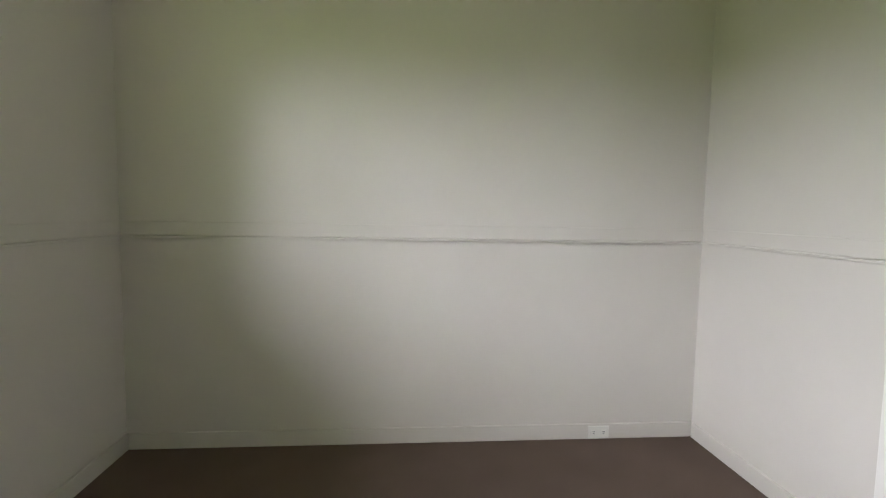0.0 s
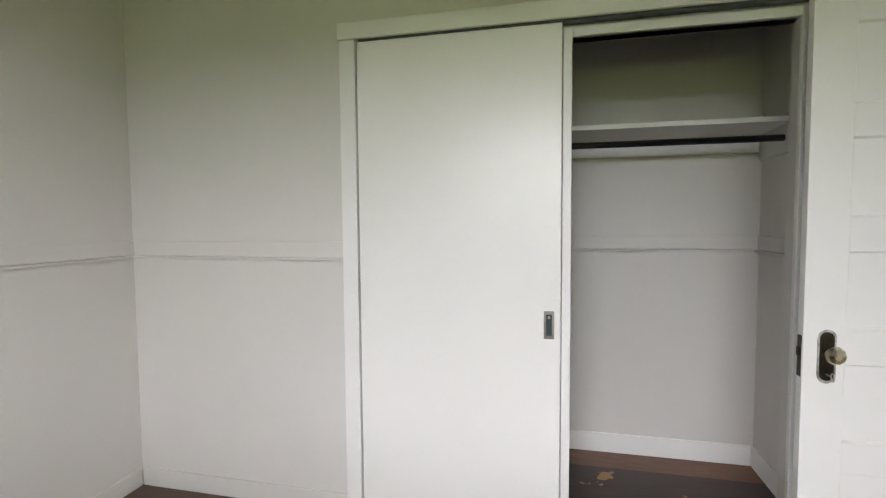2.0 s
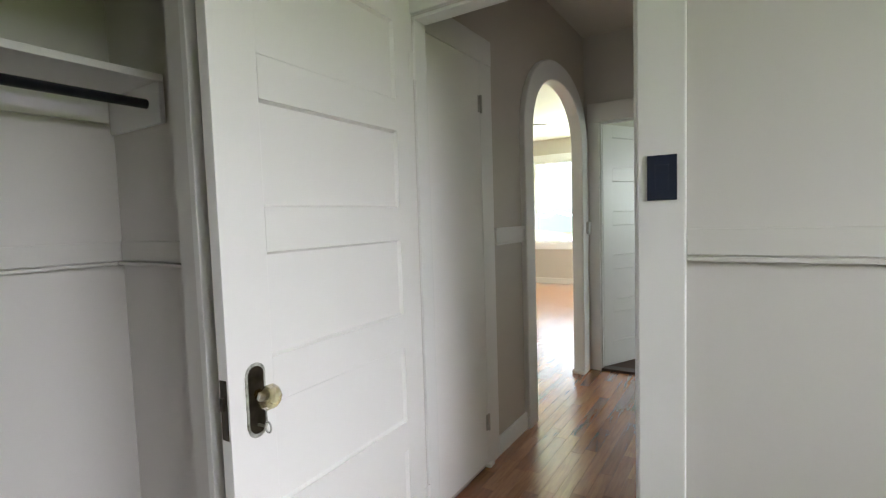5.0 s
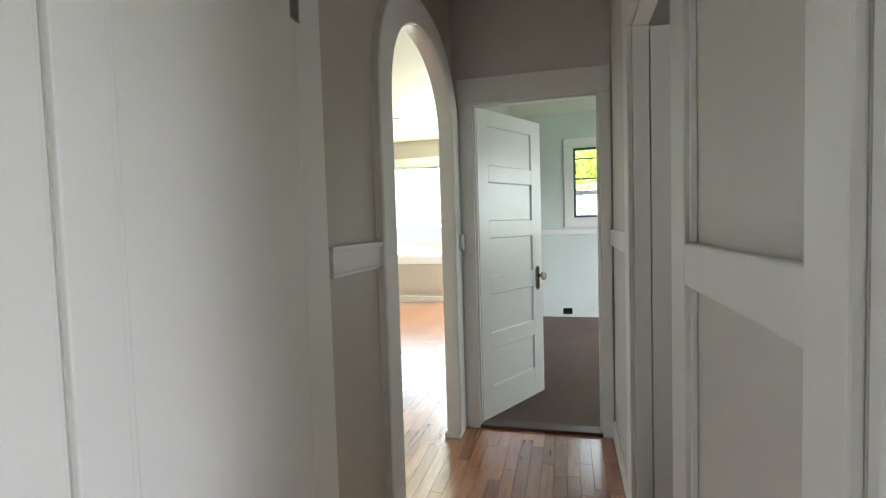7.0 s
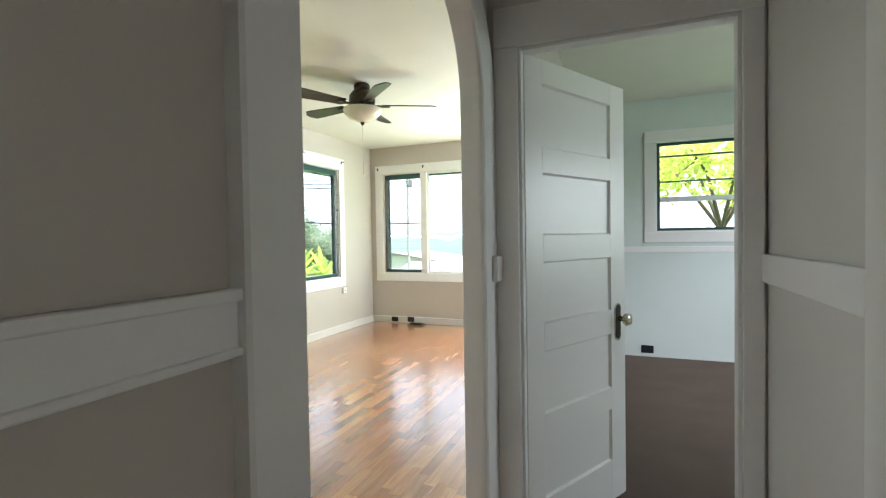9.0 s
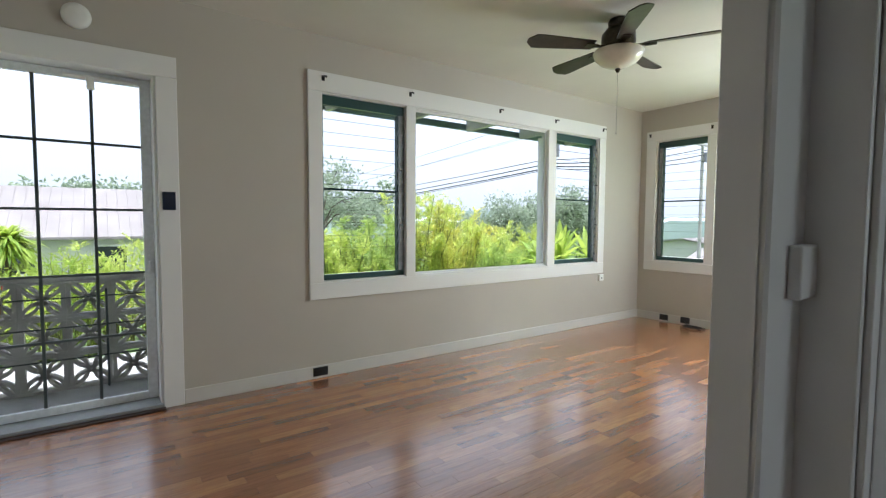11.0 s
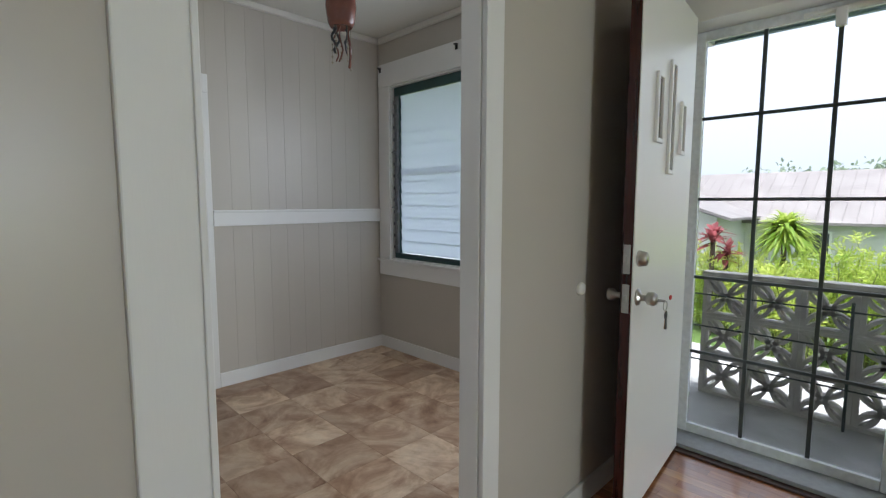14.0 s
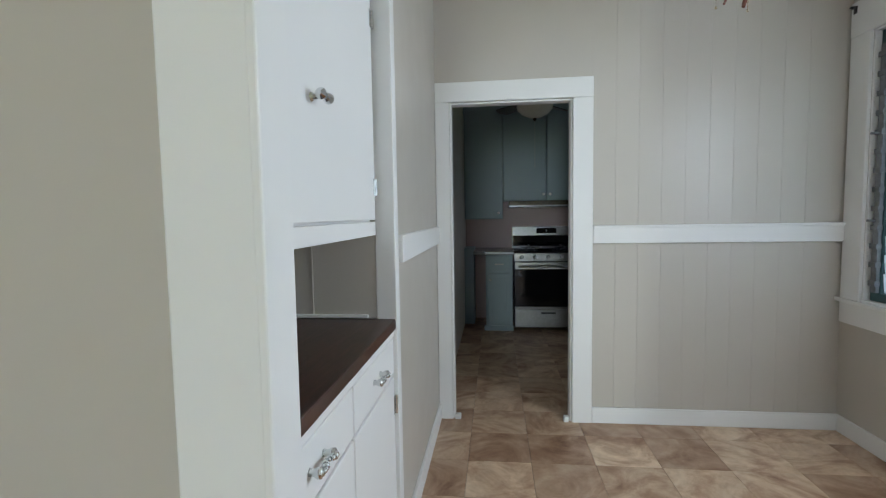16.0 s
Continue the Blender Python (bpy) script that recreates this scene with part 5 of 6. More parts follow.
for x in (-2.02, -1.64):
    for y in (-2.74, -2.45):
        bm = bmesh.new()
        rod(bm, (x, y, 0.905), (x, y, 0.92), 0.045)
        box(bm, x - 0.11, x + 0.11, y - 0.006, y + 0.006, 0.925, 0.94, 0.002)
        box(bm, x - 0.006, x + 0.006, y - 0.11, y + 0.11, 0.926, 0.941, 0.002)
        part("burner_grate", bm, BLACK, st)
kb = thing("base_cabinet", "narrow blue-grey kitchen base cabinet", "cabinet", at=(-1.28, -2.6, 0))
boxes("body", BLUE, kb, (-1.43, -1.13, -2.93, -2.31, 0.0, 0.86), bevel=0.003)
boxes("toe_trim", BLUE, kb, (-1.44, -1.11, -2.31, -2.29, 0.0, 0.06), bevel=0.003)
kd = boxes("drawer", BLUE, kb, (-1.405, -1.155, -2.31, -2.292, 0.68, 0.83), bevel=0.005)
boxes("pull", NICKEL, kd, (-1.33, -1.23, -2.292, -2.27, 0.75, 0.762), bevel=0.003)
kd2 = boxes("cabinet_door", BLUE, kb, (-1.405, -1.155, -2.31, -2.292, 0.08, 0.65), bevel=0.005)
boxes("door_panel", BLUE, kd2, (-1.36, -1.2, -2.292, -2.288, 0.13, 0.6), bevel=0.002)
bm = bmesh.new()
lathe(bm, [(0.006, 0.0), (0.014, 0.014), (0.014, 0.022), (0.006, 0.026)], (-1.18, -2.292, 0.58), 12, "Y")
part("knob", bm, NICKEL, kd2, "", True)
tagged(boxes("kitchen_counter", plain("grey_counter", (0.1, 0.09, 0.09), 0.25), None, (-1.442, -0.99, -2.94, -2.285, 0.862, 0.9), bevel=0.004), "dark grey kitchen counter slab", "counter")
tagged(boxes("counter_trim", ALU, None, (-1.442, -1.12, -2.284, -2.278, 0.868, 0.895), bevel=0.001), "bright metal counter edge strip", "trim")
kp = thing("side_cabinet", "blue-grey low kitchen unit beside the counter", "cabinet", at=(-0.86, -2.6, 0))
boxes("body", BLUE, kp, (-0.985, -0.73, -2.93, -2.62, 0.0, 0.895), bevel=0.004)
boxes("worktop", BLUE, kp, (-0.988, -0.725, -2.94, -2.6, 0.8955, 0.92), bevel=0.003)
for nm, x0, x1, z0, lab, kx in (("wall_cabinet", -1.33, -0.88, 1.26, "tall blue-grey kitchen wall cabinet", -1.28), ("wall_cabinet", -1.835, -1.335, 1.47, "blue-grey wall cabinet above the range hood", -1.8), ("wall_cabinet", -2.34, -1.84, 1.47, "blue-grey wall cabinet above the range hood", -1.875)):
    kw = thing(nm, lab, "cabinet", "kitchen wall cabinets", at=((x0 + x1) / 2, -2.78, z0))
    boxes("body", BLUE, kw, (x0, x1, -2.93, -2.62, z0, 2.5), bevel=0.003)
    dr = boxes("cabinet_door", BLUE, kw, (x0 + 0.006, x1 - 0.006, -2.62, -2.6, z0 + 0.008, 2.46), bevel=0.004)
    bm = bmesh.new()
    lathe(bm, [(0.006, 0.0), (0.016, 0.014), (0.016, 0.022), (0.006, 0.026)], (kx, -2.6, z0 + 0.07), 12, "Y")
    part("knob", bm, IVORY, dr, "", True)
tagged(boxes("soffit", BLUE, None, (-3.2, -0.73, -2.94, -2.63, 2.501, CZ - 0.001)), "blue-grey soffit above the wall cabinets", "soffit", kind="structure")
hood = thing("range_hood", "dark range hood under the wall cabinets", "range hood", at=(-1.83, -2.7, 1.38))
boxes("body", BRONZE, hood, (-2.2, -1.4, -2.93, -2.5, 1.39, 1.466), bevel=0.006)
boxes("front_strip", STEEL, hood, (-2.2, -1.4, -2.505, -2.495, 1.395, 1.415), bevel=0.002)
boxes("lamp_lens", IVORY, hood, (-1.75, -1.58, -2.7, -2.6, 1.384, 1.392))
vt = thing("vent_grille", "dark vent grille high on the kitchen wall", "vent", at=(-1.62, -2.6, 2.5))
boxes("frame", BRONZE, vt, (-1.77, -1.5, -2.628, -2.612, 2.515, 2.6), bevel=0.003)
for k in range(5):
    boxes("slat", BLACK, vt, (-1.76, -1.51, -2.612, -2.606, 2.525 + 0.014 * k, 2.533 + 0.014 * k))
outlet("light_switch", "x", -0.72, -1, -2.3, 1.3, 0.07, 0.11, BLACK, "black switch plate on the kitchen side wall")
bm = bmesh.new()
box(bm, -0.76, -0.72, -2.55, -2.15, 1.14, 1.16, 0.003)
tagged(part("towel_bar", bm, CHROME), "chrome towel bar on the kitchen wall", "towel bar")

# ---- outside ----
def ground_height(x, y):
    """The lot is level by the house and falls away to the street."""
    d = max(0.0, -x - 5.2, y - 11.5)
    return -0.55 - 0.075 * min(d, 30) - 0.012 * max(0.0, min(d - 30, 300))


bm = bmesh.new()
xs = [-1500, -700, -350, -180, -90, -60, -45, -36, -30, -25, -21, -18, -15, -12, -9, -7, -5.2, -3, 0, 4, 10, 20, 60, 300, 1500]
ys = [-1500, -500, -150, -60, -30, -15, -6, 0, 4, 8, 11.5, 14, 17, 21, 26, 32, 40, 60, 100, 200, 400, 800, 1500]
grid = [[bm.verts.new((x, y, ground_height(x, y))) for x in xs] for y in ys]
for j in range(len(ys) - 1):
    for i in range(len(xs) - 1):
        bm.faces.new((grid[j][i], grid[j][i + 1], grid[j + 1][i + 1], grid[j + 1][i]))
tagged(part("ground", bm, GRASS), "green grassy ground falling away to the street", "ground", kind="structure")
bm = bmesh.new()
rows = [[bm.verts.new((x, y, ground_height(x, y) + 0.03)) for y in range(-60, 61, 4)] for x in (-18.5, -12.5)]
for k in range(30):
    bm.faces.new((rows[0][k], rows[0][k + 1], rows[1][k + 1], rows[1][k]))
tagged(part("road", bm, ASPHALT), "pale grey asphalt street below the house", "road", kind="structure")
bm = bmesh.new()
rows = [[bm.verts.new((x, y, ground_height(x, y) + 0.02)) for y in (-2.5, 0, 2.5, 5.0)] for x in (-8.1, -7.0, -5.9, -5.2, -4.76)]
for k in range(4):
    for q in range(3):
        bm.faces.new((rows[k][q], rows[k][q + 1], rows[k + 1][q + 1], rows[k + 1][q]))
tagged(part("pavement", bm, DRIVE), "pale concrete driveway below the porch", "driveway", kind="structure")
structure("porch", CONCRETE, (-4.75, -3.36, 1.4, 4.2, -0.62, -0.15), bevel=0.01, label="weathered grey concrete porch slab", category="porch")
structure("porch_step", CONCRETE, (-5.5, -4.76, 1.4, 2.2, -0.62, -0.33), bevel=0.01, label="grey concrete porch step", category="step")
structure("foundation", CONCRETE, (-3.3, 3.25, -2.95, 9.0, -0.7, -0.31), label="grey concrete house footing", category="foundation")


def breeze_blocks():
    """A wall of pierced blocks: four petals in each square frame."""
    wallt = thing("breeze_block_wall", "weathered pierced concrete block porch wall", "block wall", at=(-4.62, 3.0, -0.15))
    s, t = 0.3, 0.1
    bm = bmesh.new()
    e, ev = 0.024, 0.032
    for d in ((0, s, 0, e), (0, s, s - e, s), (0, ev, e, s - e), (s - ev, s, e, s - e)):
        box(bm, 0, t, d[0] + 0.001, d[1] - 0.001, d[2] + 0.001, d[3] - 0.001)
    for k in range(4):
        c = ((s / 2, 0), (s, s / 2), (s / 2, s), (0, s / 2))[k]
        a0 = math.radians(90 * k)
        prev = None
        for q in range(13):
            a = a0 + math.pi * q / 12
            ring = []
            for rr in (s * 0.5 - 0.03, s * 0.5 - 0.006):
                for x in (0.006, t - 0.006):
                    ring.append(bm.verts.new((x, c[0] + rr * math.cos(a), c[1] + rr * math.sin(a))))
            if prev:
                i0, i1, o0, o1 = prev
                j0, j1, p0, p1 = ring
                for f in ((i0, o0, p0, j0), (i1, j1, p1, o1), (i0, j0, j1, i1), (o0, o1, p1, p0)):
                    bm.faces.new(f)
            prev = ring
    me = mesh_of("breeze_block", bm, BLOCK)
    for j in range(3):
        for i in range(6):
            o = new("breeze_block", me)
            o.parent = wallt
            o.matrix_parent_inverse = Matrix.Translation(wallt.location).inverted()
            o.location = (-4.66, 2.33 + s * i, -0.15 + s * j)
    boxes("cap", BLOCK, wallt, (-4.67, -4.55, 2.32, 4.15, 0.7505, 0.785), bevel=0.006)
    boxes("mortar_pier", BLOCK, wallt, (-4.66, -4.56, 4.132, 4.18, -0.15, 0.75), bevel=0.004)


breeze_blocks()
pr = thing("porch_rail", "thin black iron porch railing", "railing", at=(-4.5, 2.8, -0.15))
bm = bmesh.new()
for z in (0.12, 0.38, 0.62):
    rod(bm, (-4.5, 2.1, z), (-4.5, 4.15, z), 0.006, seg=8)
part("rail", bm, DARKBAR, pr)
for y in (2.1, 3.2, 4.14):
    bm = bmesh.new()
    rod(bm, (-4.5, y, -0.16), (-4.5, y, 0.68), 0.009, seg=8)
    part("post", bm, DARKBAR, pr)
# eave
eave = thing("eave", "dark green roof eave with white rafters", "eave", kind="structure", at=(-4.2, 4, 2.4))
boxes("fascia", EAVEGREEN, eave, (-4.42, -4.38, -3.5, 10.0, 2.385, 2.46), bevel=0.004)
boxes("soffit_board", SIDING, eave, (-4.38, -3.361, -3.5, 10.0, 2.5, 2.53))
for k in range(15):
    boxes("rafter", SIDING, eave, (-4.379, -3.361, -3.2 + 0.92 * k, -3.15 + 0.92 * k, 2.37, 2.498))
eave2 = thing("eave", "dark green roof eave with white rafters", "eave", kind="structure", at=(0, 9.6, 2.4))
boxes("fascia", EAVEGREEN, eave2, (-4.42, 0.4, 10.01, 10.05, 2.36, 2.5), bevel=0.004)
boxes("soffit_board", SIDING, eave2, (-4.38, 0.4, 9.051, 10.0, 2.531, 2.56))
structure("roof", ROOF, (-4.45, 4.4, -3.6, 8.6, 2.79, 2.9), (-4.45, 0.4, 8.602, 10.1, 2.79, 2.9), label="pale metal house roof", category="roof")
structure("porch_post", TRIM, (-4.3, -4.2, 8.12, 8.22, -0.6, 2.4), bevel=0.006, label="white painted post under the eave", category="post")


def house(label, x0, x1, y0, y1, base, eave_z, ridge, along, wallmat):
    """A low neighbour's house: walls with lap siding, windows with panes, ribbed gable roof."""
    h = thing("neighbour_house", label, "house", at=((x0 + x1) / 2, (y0 + y1) / 2, base))
    boxes("wall", wallmat, h, (x0, x1, y0, y1, base, eave_z))
    bm = bmesh.new()
    for k in range(int((eave_z - base) / 0.2)):
        box(bm, x1, x1 + 0.02, y0, y1, base + 0.2 * k + 0.17, base + 0.2 * k + 0.2)
    part("siding", bm, wallmat, h)
    o = 0.6
    bm = bmesh.new()
    if along == "y":
        xm = (x0 + x1) / 2
        prof = [(x0 - o, eave_z - 0.1), (xm, ridge), (x1 + o, eave_z - 0.1)]
        ring = lambda y: [bm.verts.new((px, y, pz)) for px, pz in prof] + [bm.verts.new((px, y, pz + 0.1)) for px, pz in reversed(prof)]
        a, b = ring(y0 - o), ring(y1 + o)
    else:
        ym = (y0 + y1) / 2
        prof = [(y0 - o, eave_z - 0.1), (ym, ridge), (y1 + o, eave_z - 0.1)]
        ring = lambda x: [bm.verts.new((x, py, pz)) for py, pz in prof] + [bm.verts.new((x, py, pz + 0.1)) for py, pz in reversed(prof)]
        a, b = ring(x0 - o), ring(x1 + o)
    for k in range(6):
        bm.faces.new((a[k], a[(k + 1) % 6], b[(k + 1) % 6], b[k]))
    bm.faces.new(a)
    bm.faces.new(b)
    rf = part("roof", bm, ROOF, h, "pale ribbed metal roof")
    bm = bmesh.new()
    if along == "y":
        n = int((y1 - y0 + 2 * o) / 0.4)
        for k in range(n + 1):
            y = y0 - o + 0.4 * k
            rod(bm, (x1 + o, y, eave_z + 0.005), ((x0 + x1) / 2, y, ridge + 0.105), 0.012, seg=4)
        part("rib", bm, ROOF, rf)
        for y in (y0 + 0.02, y1 - 0.02):
            bm = bmesh.new()
            bm.faces.new([bm.verts.new(p) for p in ((x0, y, eave_z), (x1, y, eave_z), ((x0 + x1) / 2, y, ridge))])
            part("gable", bm, wallmat, h)
    else:
        bm.free()
        bm = bmesh.new()
        v = [bm.verts.new((x1 + 0.01, y, z)) for y, z in ((y0, eave_z), (y1, eave_z), ((y0 + y1) / 2, ridge))]
        bm.faces.new(v)
        part("gable", bm, wallmat, h)
    n = max(2, int((y1 - y0) / 2.6))
    for k in range(n):
        yc = y0 + (y1 - y0) * (k + 0.5) / n
        w = boxes("window", TRIM, h, (x1, x1 + 0.05, yc - 0.6, yc + 0.6, eave_z - 1.5, eave_z - 0.35), bevel=0.01)
        boxes("pane", plain("dark_window", (0.04, 0.05, 0.055), 0.2), w, (x1 + 0.05, x1 + 0.06, yc - 0.52, yc + 0.52, eave_z - 1.42, eave_z - 0.43))
    return h


house("low white-roofed house across the street", -31, -24, -4, 11, -2.2, 0.55, 2.6, "y", SIDING)
house("pale gabled garage beside the neighbouring house", -25.5, -20, -8.5, -1.8, -2.0, 0.75, 2.0, "x", SIDING)
house("far pale house with a white metal roof", -30, -12, 44, 52, -4.4, -1.6, -0.2, "y", SIDING)
house("far pale house with a white metal roof", -16, 3, 34, 42, -4.4, -2.0, -0.7, "x", SIDING)
house("distant low house among the trees", -48, -38, 30, 40, -4.2, -1.4, 0.3, "y", SIDING)


# ---- planting ----
def leaf_mesh(name, pts, dirs, ups, length, width, mat, rng):
    """Many small pointed leaves, each its own island."""
    n = len(pts)
    dirs = dirs / np.maximum(1e-6, np.linalg.norm(dirs, axis=1, keepdims=True))
    side = np.cross(dirs, ups)
    side /= np.maximum(1e-6, np.linalg.norm(side, axis=1, keepdims=True))
    ln = (length * rng.uniform(0.6, 1.3, n))[:, None]
    wd = (width * rng.uniform(0.7, 1.2, n))[:, None]
    nrm = np.cross(side, dirs)
    a, c = pts, pts + dirs * ln - nrm * ln * 0.12
    mid = pts + dirs * ln * 0.45 + nrm * ln * 0.06
    v = np.stack([a, mid + side * wd, c, mid - side * wd], axis=1).reshape(-1, 3)
    f = np.arange(4 * n).reshape(n, 4)
    me = bpy.data.meshes.new(name)
    me.from_pydata(v.tolist(), [], f.tolist())
    me.materials.append(mat)
    return me


def plume_bush(label, base, height, spread, stems, twigs, size, mat, seed, name="hedge_bush"):
    """Upright arching stems; short twigs along each carry rows of small leaflets, so the outline is feathery."""
    rng = np.random.default_rng(seed)
    t = thing(name, label, "bush", at=base)
    bm = bmesh.new()
    P, D = [], []
    for k in range(stems):
        a, r = rng.uniform(0, 2 * math.pi), spread * math.sqrt(rng.uniform(0, 1))
        p = np.array([base[0] + 0.55 * r * math.cos(a), base[1] + 0.55 * r * math.sin(a), base[2]])
        lean = np.array([math.cos(a), math.sin(a), 0]) * rng.uniform(0.1, 0.7) * r / max(spread, 0.1)
        h = height * rng.uniform(0.55, 1.08)
        seg = 7
        for s in range(seg):
            d = np.array([lean[0] * (0.2 + s / seg), lean[1] * (0.2 + s / seg), 1.0 - 0.2 * (s / seg) ** 2])
            q = p + d * h / seg
            rod(bm, p.tolist(), q.tolist(), 0.012 * (1 - s / seg) + 0.003, seg=5)
            for _ in range(max(1, int(twigs / seg * (0.35 + 1.2 * s / seg)))):
                b = rng.uniform(0, 2 * math.pi)
                out = np.array([math.cos(b), math.sin(b), rng.uniform(0.3, 1.6)])
                out /= np.linalg.norm(out)
                ln = rng.uniform(0.6, 1.3) * 3.2 * size * (1.15 - 0.5 * s / seg)
                root = p + (q - p) * rng.uniform(0, 1)
                side = np.cross(out, rng.normal(0, 1, 3))
                side /= np.linalg.norm(side)
                for n in range(7):
                    u = (n + 0.6) / 7
                    P.append(root + out * ln * u - np.array([0, 0, 0.12 * ln * u * u]))
                    D.append(out * 0.8 + side * (0.9 if n % 2 else -0.9))
            p = q
    part("stem", bm, STEMGREEN, t)
    P, D = np.array(P), np.array(D)
    o = new("foliage", leaf_mesh("foliage", P, D, rng.normal(0, 1, P.shape), size, size * 0.2, mat, rng))
    o.parent = t
    o.matrix_parent_inverse = Matrix.Translation(t.location).inverted()
    return t


def crown_tree(label, base, height, radius, leaves, size, mat, seed, flat=0.7):
    """Tapered trunk, forking limbs, and clumps of leaves with gaps."""
    rng = np.random.default_rng(seed)
    t = thing("tree", label, "tree", at=base)
    bm = bmesh.new()
    fork = Vector(base) + Vector((0, 0, height * 0.45))
    rod(bm, base, fork, 0.026 * height, 0.015 * height, 9)
    part("trunk", bm, BARK, t)
    bm = bmesh.new()
    ends = []
    for k in range(9):
        a = k * 2.4 + rng.uniform(-0.3, 0.3)
        r = radius * rng.uniform(0.45, 0.95)
        e = fork + Vector((r * math.cos(a), r * math.sin(a), height * rng.uniform(0.15, 0.55)))
        mid = fork.lerp(e, 0.5) + Vector((0, 0, 0.08 * height))
        rod(bm, fork, mid, 0.009 * height, 0.006 * height, 6)
        rod(bm, mid, e, 0.006 * height, 0.002 * height, 6)
        ends += [e, mid.lerp(e, 0.5)]
        for q in range(3):
            e2 = e + Vector(rng.normal(0, radius * 0.22, 3))
            rod(bm, mid.lerp(e, 0.6), e2, 0.004 * height, 0.0015 * height, 5)
            ends.append(e2)
    part("limb", bm, BARK, t)
    c = np.array([list(v) for v in ends])
    pick = rng.integers(0, len(c), leaves)
    P = c[pick] + rng.normal(0, radius * 0.16, (leaves, 3)) * np.array([1, 1, flat])
    o = new("crown", leaf_mesh("crown", P, rng.normal(0, 1, P.shape), rng.normal(0, 1, P.shape), size, size * 0.3, mat, rng))
    o.parent = t
    o.matrix_parent_inverse = Matrix.Translation(t.location).inverted()
    return t


def rosette(label, base, trunk_h, n, length, width, mat, seed, name="spiky_plant", droop=0.5):
    """Strap leaves bursting from the head of a stem."""
    rng = np.random.default_rng(seed)
    t = thing(name, label, "plant", at=base)
    top = Vector(base) + Vector((0, 0, trunk_h))
    bm = bmesh.new()
    rod(bm, base, top, 0.05, 0.035, 8)
    part("stem", bm, BARK, t)
    bm = bmesh.new()
    for k in range(n):
        a = k * 2.39996 + rng.uniform(-0.2, 0.2)
        el = rng.uniform(-0.35, 1.35)
        p = top + Vector((0, 0, rng.uniform(-0.12, 0.1)))
        d = Vector((math.cos(a) * math.cos(el), math.sin(a) * math.cos(el), math.sin(el)))
        s = d.cross(Vector((0, 0, 1))).normalized()
        ln = length * rng.uniform(0.75, 1.15)
        prev = None
        for q in range(6):
            u = q / 5
            w = width * math.sin(math.pi * min(0.98, 0.15 + 0.85 * u)) + 0.002
            c = p + d * ln * u - Vector((0, 0, droop * ln * u * u))
            row = (bm.verts.new(c + s * w), bm.verts.new(c - Vector((0, 0, 0.2 * w))), bm.verts.new(c - s * w))
            if prev:
                bm.faces.new((prev[0], prev[1], row[1], row[0]))
                bm.faces.new((prev[1], prev[2], row[2], row[1]))
            prev = row
    part("leaves", bm, mat, t)
    return t


def gz(x, y):
    return ground_height(x, y) - 0.02


for k, (x, y, h, s) in enumerate(((-7.2, 6.4, 1.85, 0.9), (-7.4, 7.3, 2.0, 0.85), (-7.6, 8.2, 2.5, 0.75), (-7.5, 9.0, 2.45, 0.75), (-8.2, 9.9, 2.05, 0.9), (-7.4, 10.4, 1.5, 0.7), (-8.3, 11.4, 1.7, 0.9), (-10.5, 12.6, 2.2, 1.0), (-10.2, 14.2, 2.1, 1.0), (-6.8, 5.3, 1.45, 0.8), (-8.3, 6.0, 1.8, 0.9), (-7.4, 4.6, 1.3, 0.7))):
    plume_bush("bright green feathery hedge bush by the porch", (x, y, gz(x, y)), h, s, 30, 52, 0.075, (HEDGE, DEEPLEAF, HEDGE, GOLDLEAF)[k % 4], 10 + k)
for k, (x, y, h, r) in enumerate(((-18.4, 10.3, 4.8, 2.0), (-14.2, 16.4, 2.7, 1.6), (-14.0, 18.9, 3.2, 1.8), (-13.6, 21.4, 3.2, 1.8), (-21.0, 24.0, 3.3, 2.2))):
    crown_tree("airy grey-green tree on the slope", (x, y, gz(x, y)), h, r, 4200 if k == 0 else 7500, 0.15, GREYLEAF, 40 + k)
for k, (x, y) in enumerate(((-5.9, 9.95), (-6.0, 10.6), (-5.8, 11.2))):
    rosette("broad-leaved yellow-green shrub by the corner", (x, y, gz(x, y)), 1.1, 20, 0.9, 0.065, BROADLEAF, 60 + k, "broad_leaf_plant", 0.25)
rosette("spiky green dracaena on a short trunk", (-9.5, 2.0, gz(-9.5, 2.0)), 1.75, 320, 0.52, 0.026, BROADLEAF, 70)
rosette("red-leaved ti plant on a thin stem", (-9.0, 1.15, gz(-9, 1.15)), 1.6, 36, 0.34, 0.045, REDLEAF, 71, "ti_plant", 0.3)
rosette("red-leaved ti plant on a thin stem", (-9.2, 1.3, gz(-9.2, 1.3)), 1.35, 28, 0.3, 0.04, REDLEAF, 72, "ti_plant", 0.3)
for k, (x, y, h, s, m) in enumerate(((-9.0, 3.4, 1.75, 0.8, HEDGE), (-8.6, 4.1, 1.5, 0.7, BROADLEAF), (-9.6, 4.7, 1.75, 0.8, HEDGE), (-8.6, 2.8, 1.5, 0.7, BROADLEAF), (-9.2, 1.6, 1.4, 0.7, HEDGE), (-9.8, 0.9, 1.3, 0.7, BROADLEAF), (-8.5, 2.4, 1.2, 0.6, HEDGE))):
    plume_bush("lush green shrub beyond the porch wall", (x, y, gz(x, y)), h, s, 24, 26, 0.085, m, 80 + k, "shrub")
